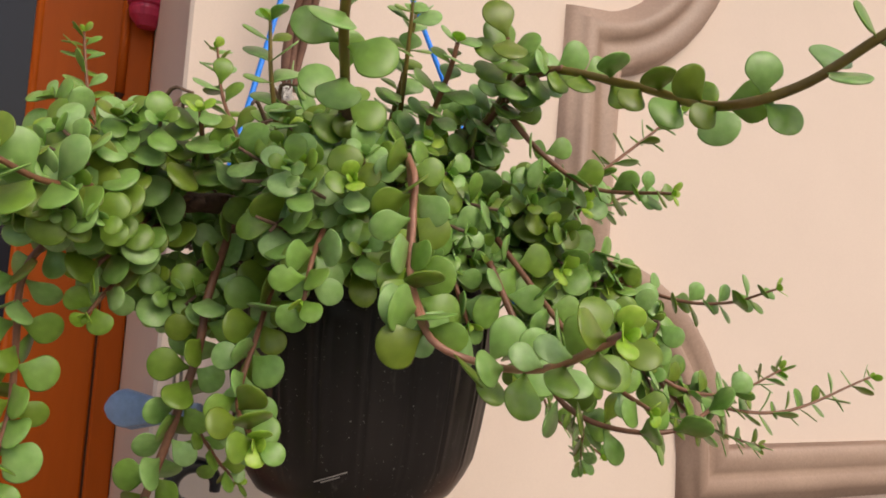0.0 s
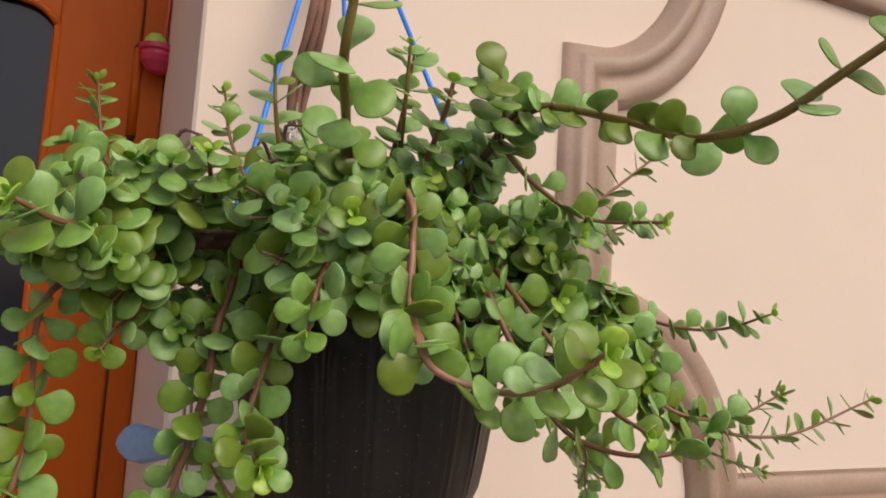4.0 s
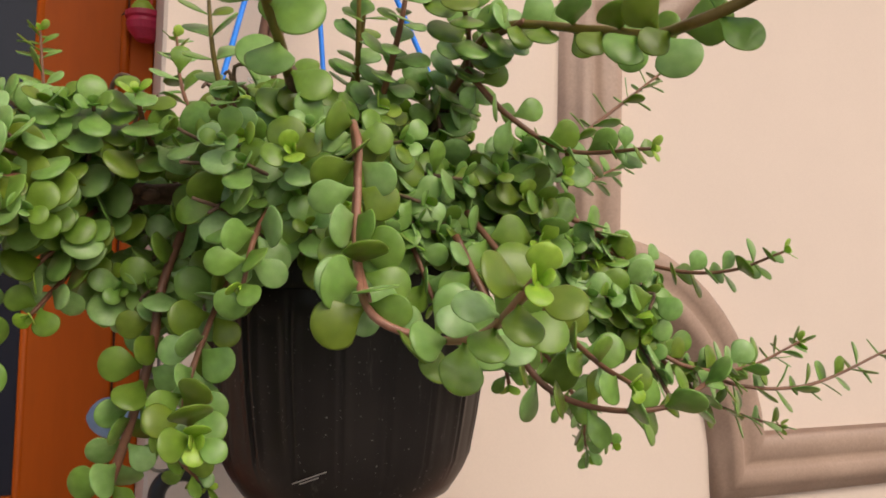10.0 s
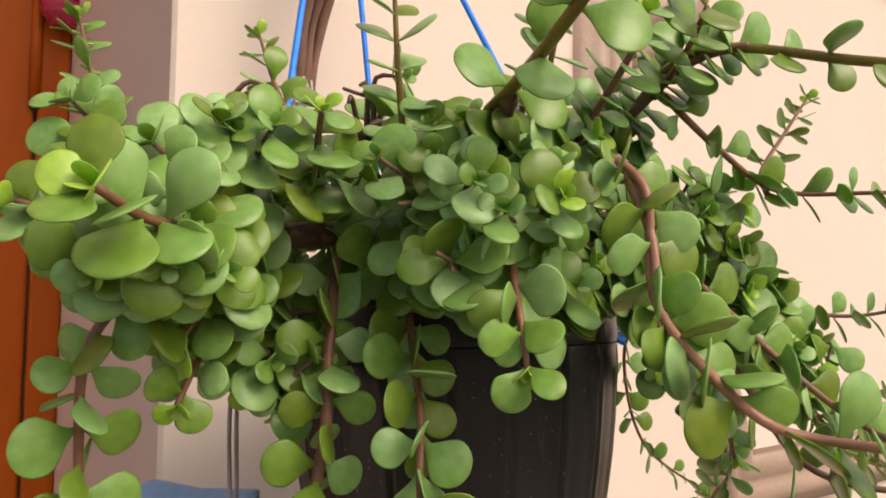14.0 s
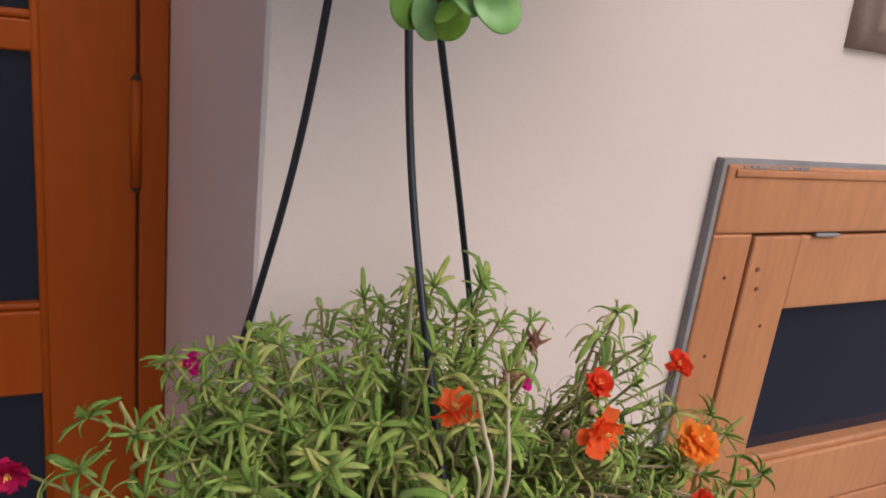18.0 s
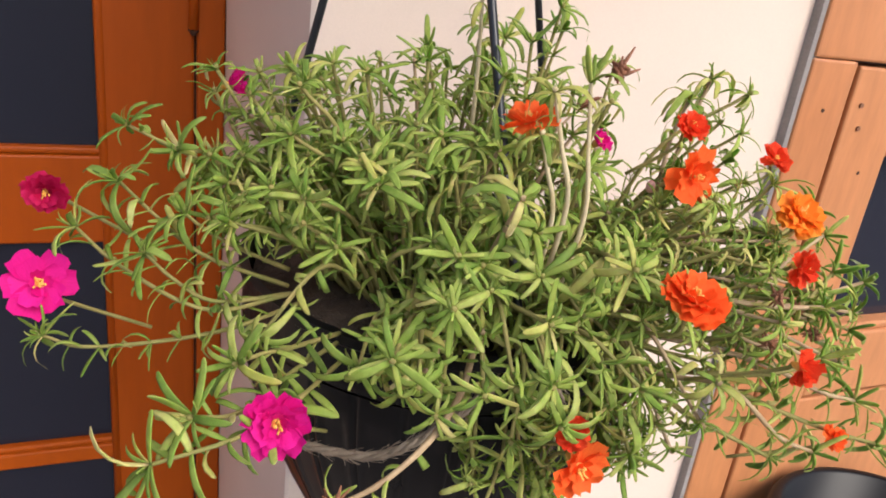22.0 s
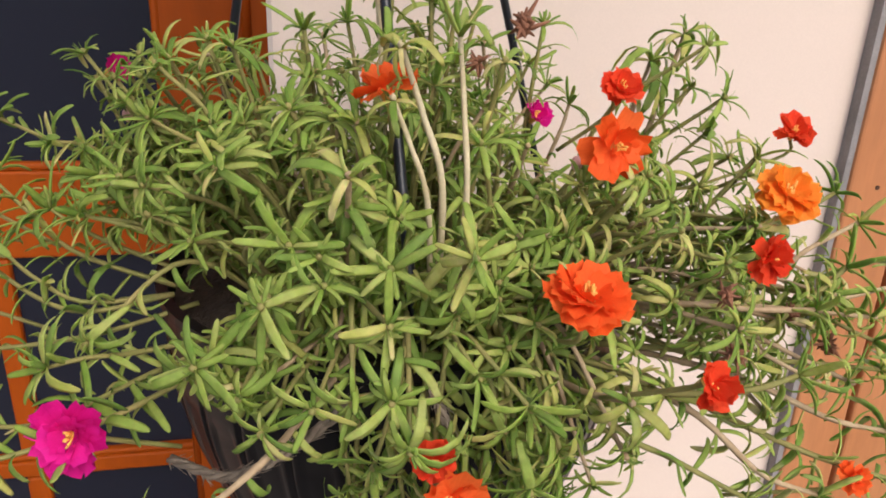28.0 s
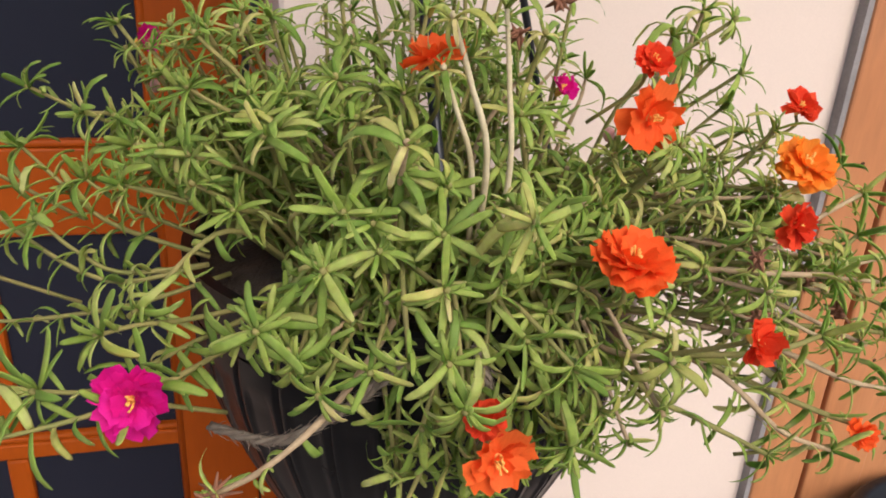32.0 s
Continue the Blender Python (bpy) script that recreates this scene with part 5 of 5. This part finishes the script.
dry_runner([(0.31, 1.05, 1.11), (0.36, 1.02, 1.12), (0.40, 1.02, 1.14), (0.43, 1.03, 1.155)], 0.020, 0.45, 7)
dry_runner([(0.29, 1.03, 1.10), (0.33, 0.99, 1.115), (0.35, 0.975, 1.125), (0.37, 0.975, 1.13)], 0.019, 0.35, 7)
dry_runner([(0.33, 1.08, 1.12), (0.40, 1.06, 1.135), (0.44, 1.07, 1.15), (0.475, 1.08, 1.16)], 0.018, 0.40, 8)

OPEN = ((6, 0.05, 1.0), (5, 0.34, 0.80), (4, 0.75, 0.45))
FULL = ((9, -0.18, 1.0), (9, 0.08, 0.95), (8, 0.34, 0.84), (6, 0.70, 0.62))
flower((-0.025, 1.122, 1.128), (0.15, -0.85, 0.35), 0.041, "magenta", OPEN)
flower((0.075, 0.990, 1.118), (-0.15, -0.85, 0.3), 0.034, "magenta")
flower((-0.022, 1.152, 1.168), (-0.1, -0.9, -0.1), 0.027, "crimson")
flower((0.285, 1.102, 1.217), (0.2, -0.5, 0.6), 0.022, "magenta", ((5, 0.5, 1.0), (4, 0.9, 0.8)), wilt=0.15)
flower((0.072, 1.142, 1.232), (0.5, -0.5, 0.3), 0.025, "magenta", ((5, 0.8, 1.0), (4, 1.1, 0.8)))
flower((0.217, 0.966, 1.090), (0.05, -0.95, -0.05), 0.037, "orange", OPEN)
flower((0.211, 0.968, 1.108), (-0.15, -0.75, 0.5), 0.020, "red", wilt=0.2)
flower((0.270, 0.975, 1.172), (0.05, -0.36, 0.92), 0.038, "orange", FULL)
flower((0.392, 1.034, 1.193), (-0.1, -0.55, 0.7), 0.035, "amber", FULL, wilt=0.1)
flower((0.298, 1.028, 1.219), (0.05, -0.95, 0.10), 0.036, "orange", OPEN, wilt=0.08)
flower((0.306, 1.048, 1.240), (0.1, -0.6, 0.6), 0.024, "red", wilt=0.22)
flower((0.199, 1.036, 1.242), (-0.2, -0.15, 1.0), 0.032, "orange", ((7, 0.0, 1.0), (6, 0.5, 0.8)), wilt=0.1)
flower((0.360, 0.996, 1.176), (0.2, -0.8, 0.1), 0.025, "red", wilt=0.28)
flower((0.300, 0.931, 1.157), (0.2, -0.9, 0.0), 0.021, "red", wilt=0.28)
flower((0.452, 1.120, 1.204), (-0.1, -0.5, 0.7), 0.027, "red", wilt=0.2)
flower((0.428, 0.99, 1.058), (0.1, -0.7, 0.5), 0.021, "orange", wilt=0.2)



def dried_head(at, size):
    bm = bmesh.new()
    for k in range(26):
        d = Vector((rng.gauss(0, 1), rng.gauss(0, 1), rng.gauss(0.4, 1))).normalized()
        p = Vector(at)
        tube([p, p + d * size * 0.4, p + d * size * rng.uniform(0.5, 0.95) + jitter((0, 0, 0), size * 0.30)], [size * 0.14, size * 0.16, size * 0.05], 5, bm)
    part("dried_flower", bm, M_DRY, moss, "brown dried flower head", True)


for p, z in (((0.264, 1.063, 1.265), 0.009), ((0.102, 0.985, 1.072), 0.008), ((0.335, 0.985, 1.165), 0.006), ((0.352, 0.995, 1.130), 0.007), ((0.395, 1.02, 1.135), 0.007), ((0.241, 1.052, 1.250), 0.006), ((0.43, 1.03, 1.11), 0.008), ((0.26, 1.0, 1.10), 0.006)):
    dried_head(p, z)
for p in ((0.075, 1.152, 1.208), (0.29, 1.05, 1.205), (0.335, 1.08, 1.20)):
    bud = bmesh.new()
    bmesh.ops.create_icosphere(bud, subdivisions=2, radius=0.0032, matrix=Matrix.Translation(p) @ Matrix.Diagonal((0.9, 0.9, 1.2, 1)))
    part("bud", bud, M_BUD, moss, "pale pink closed bud", True)

# twine tied round the rim of the lower pot
twine = thing("jute_twine", "thick frayed jute twine tied round the lower pot", "twine")
for pts, thick in (
    (((0.098, 1.048, 1.062), (0.128, 1.012, 1.076), (0.155, 1.000, 1.096), (0.182, 0.999, 1.118)), 0.0013),
    (((0.214, 0.999, 1.125), (0.222, 0.996, 1.100), (0.219, 1.002, 1.060), (0.226, 1.022, 1.000)), 0.0011),
):
    line = catmull(pts, 30)
    ax = axes_along(line)
    for j in range(3):
        part("strand", tube([p + (math.cos(i * 0.8 + j * 2.1) * ax[i][1] + math.sin(i * 0.8 + j * 2.1) * ax[i][2]) * thick for i, p in enumerate(line)], thick * 1.05, 6), M_JUTE, twine, smooth=True)
    fuzz = bmesh.new()
    for k in range(150):
        i = rng.randrange(len(line) - 1)
        d = jitter((0, 0, 0), 1.0).normalized()
        p = line[i] + d * thick
        tube([p, p + d * 0.0018 + ax[i][0] * 0.003, p + d * rng.uniform(0.002, 0.0045) + ax[i][0] * rng.uniform(0.004, 0.010)], [0.00028, 0.00022, 0.00012], 3, fuzz)
    part("fuzz", fuzz, M_JUTE, twine, "loose frayed fibres")

# ---- red hanging ornament by the door ----
orn = thing("hanging_ornament", "small pink-red hanging pot ornament on a red string", "ornament")
OX, OY, OZ = 0.130, 1.796, 2.118
part("bowl", lathe([(0.0, OZ - 0.0256), (0.0141, OZ - 0.0256), (0.0179, OZ - 0.0205), (0.0256, OZ - 0.0115), (0.0282, OZ - 0.0013), (0.0262, OZ + 0.0051), (0.0301, OZ + 0.0077), (0.0301, OZ + 0.0154), (0.0230, OZ + 0.0166), (0.0, OZ + 0.0128)], 28, OX, OY), M_REDPOT, orn, smooth=False)
part("filling", lathe([(0.0179, OZ + 0.0166), (0.0166, OZ + 0.0256), (0.0102, OZ + 0.0346), (0.0, OZ + 0.0371)], 18, OX - 0.0051, OY), M_LEAF_NEW, orn, "green filling", True)
RING = Vector((0.140, OY + 0.006, 2.314))
for side in (-1, 1):
    part("string", tube(catmull([(OX + 0.012 + 0.006 * side, OY - 0.004, OZ + 0.012), (OX + 0.013 + 0.004 * side, OY - 0.004, OZ + 0.08), RING + Vector((0.004, -0.002, -0.010))], 12), 0.0016, 6), M_REDSTR, orn, smooth=True)
part("ring", tube([RING + Vector((0.014 * math.cos(a), 0.003 * math.sin(2 * a), 0.020 * math.sin(a))) for a in (k * math.pi / 10 for k in range(21))], 0.0032, 7), M_JUTE, orn, "twisted beige ring", True)
part("nail", tube(catmull([(0.137, DOOR_Y + 0.002, 2.338), (0.138, OY + 0.008, 2.337), (0.140, OY + 0.004, 2.334), (0.140, OY + 0.004, 2.326)], 10), 0.002, 6), M_WIRE, orn)

# ---- a dark planter under the window ----
planter = thing("planter", "tall round black plastic planter standing on the paving", "planter")
part("body", lathe([(0.0, 0.0), (0.105, 0.0), (0.112, 0.01), (0.135, 0.723), (0.143, 0.728), (0.145, 0.753), (0.140, 0.758), (0.130, 0.756), (0.127, 0.713), (0.0, 0.708)], 64, 0.815, 1.125), M_POT_NEW, planter, smooth=True)
part("soil", lathe([(0.126, 0.711), (0.06, 0.718), (0.0, 0.721)], 32, 0.815, 1.125), M_SOIL, planter, smooth=True)
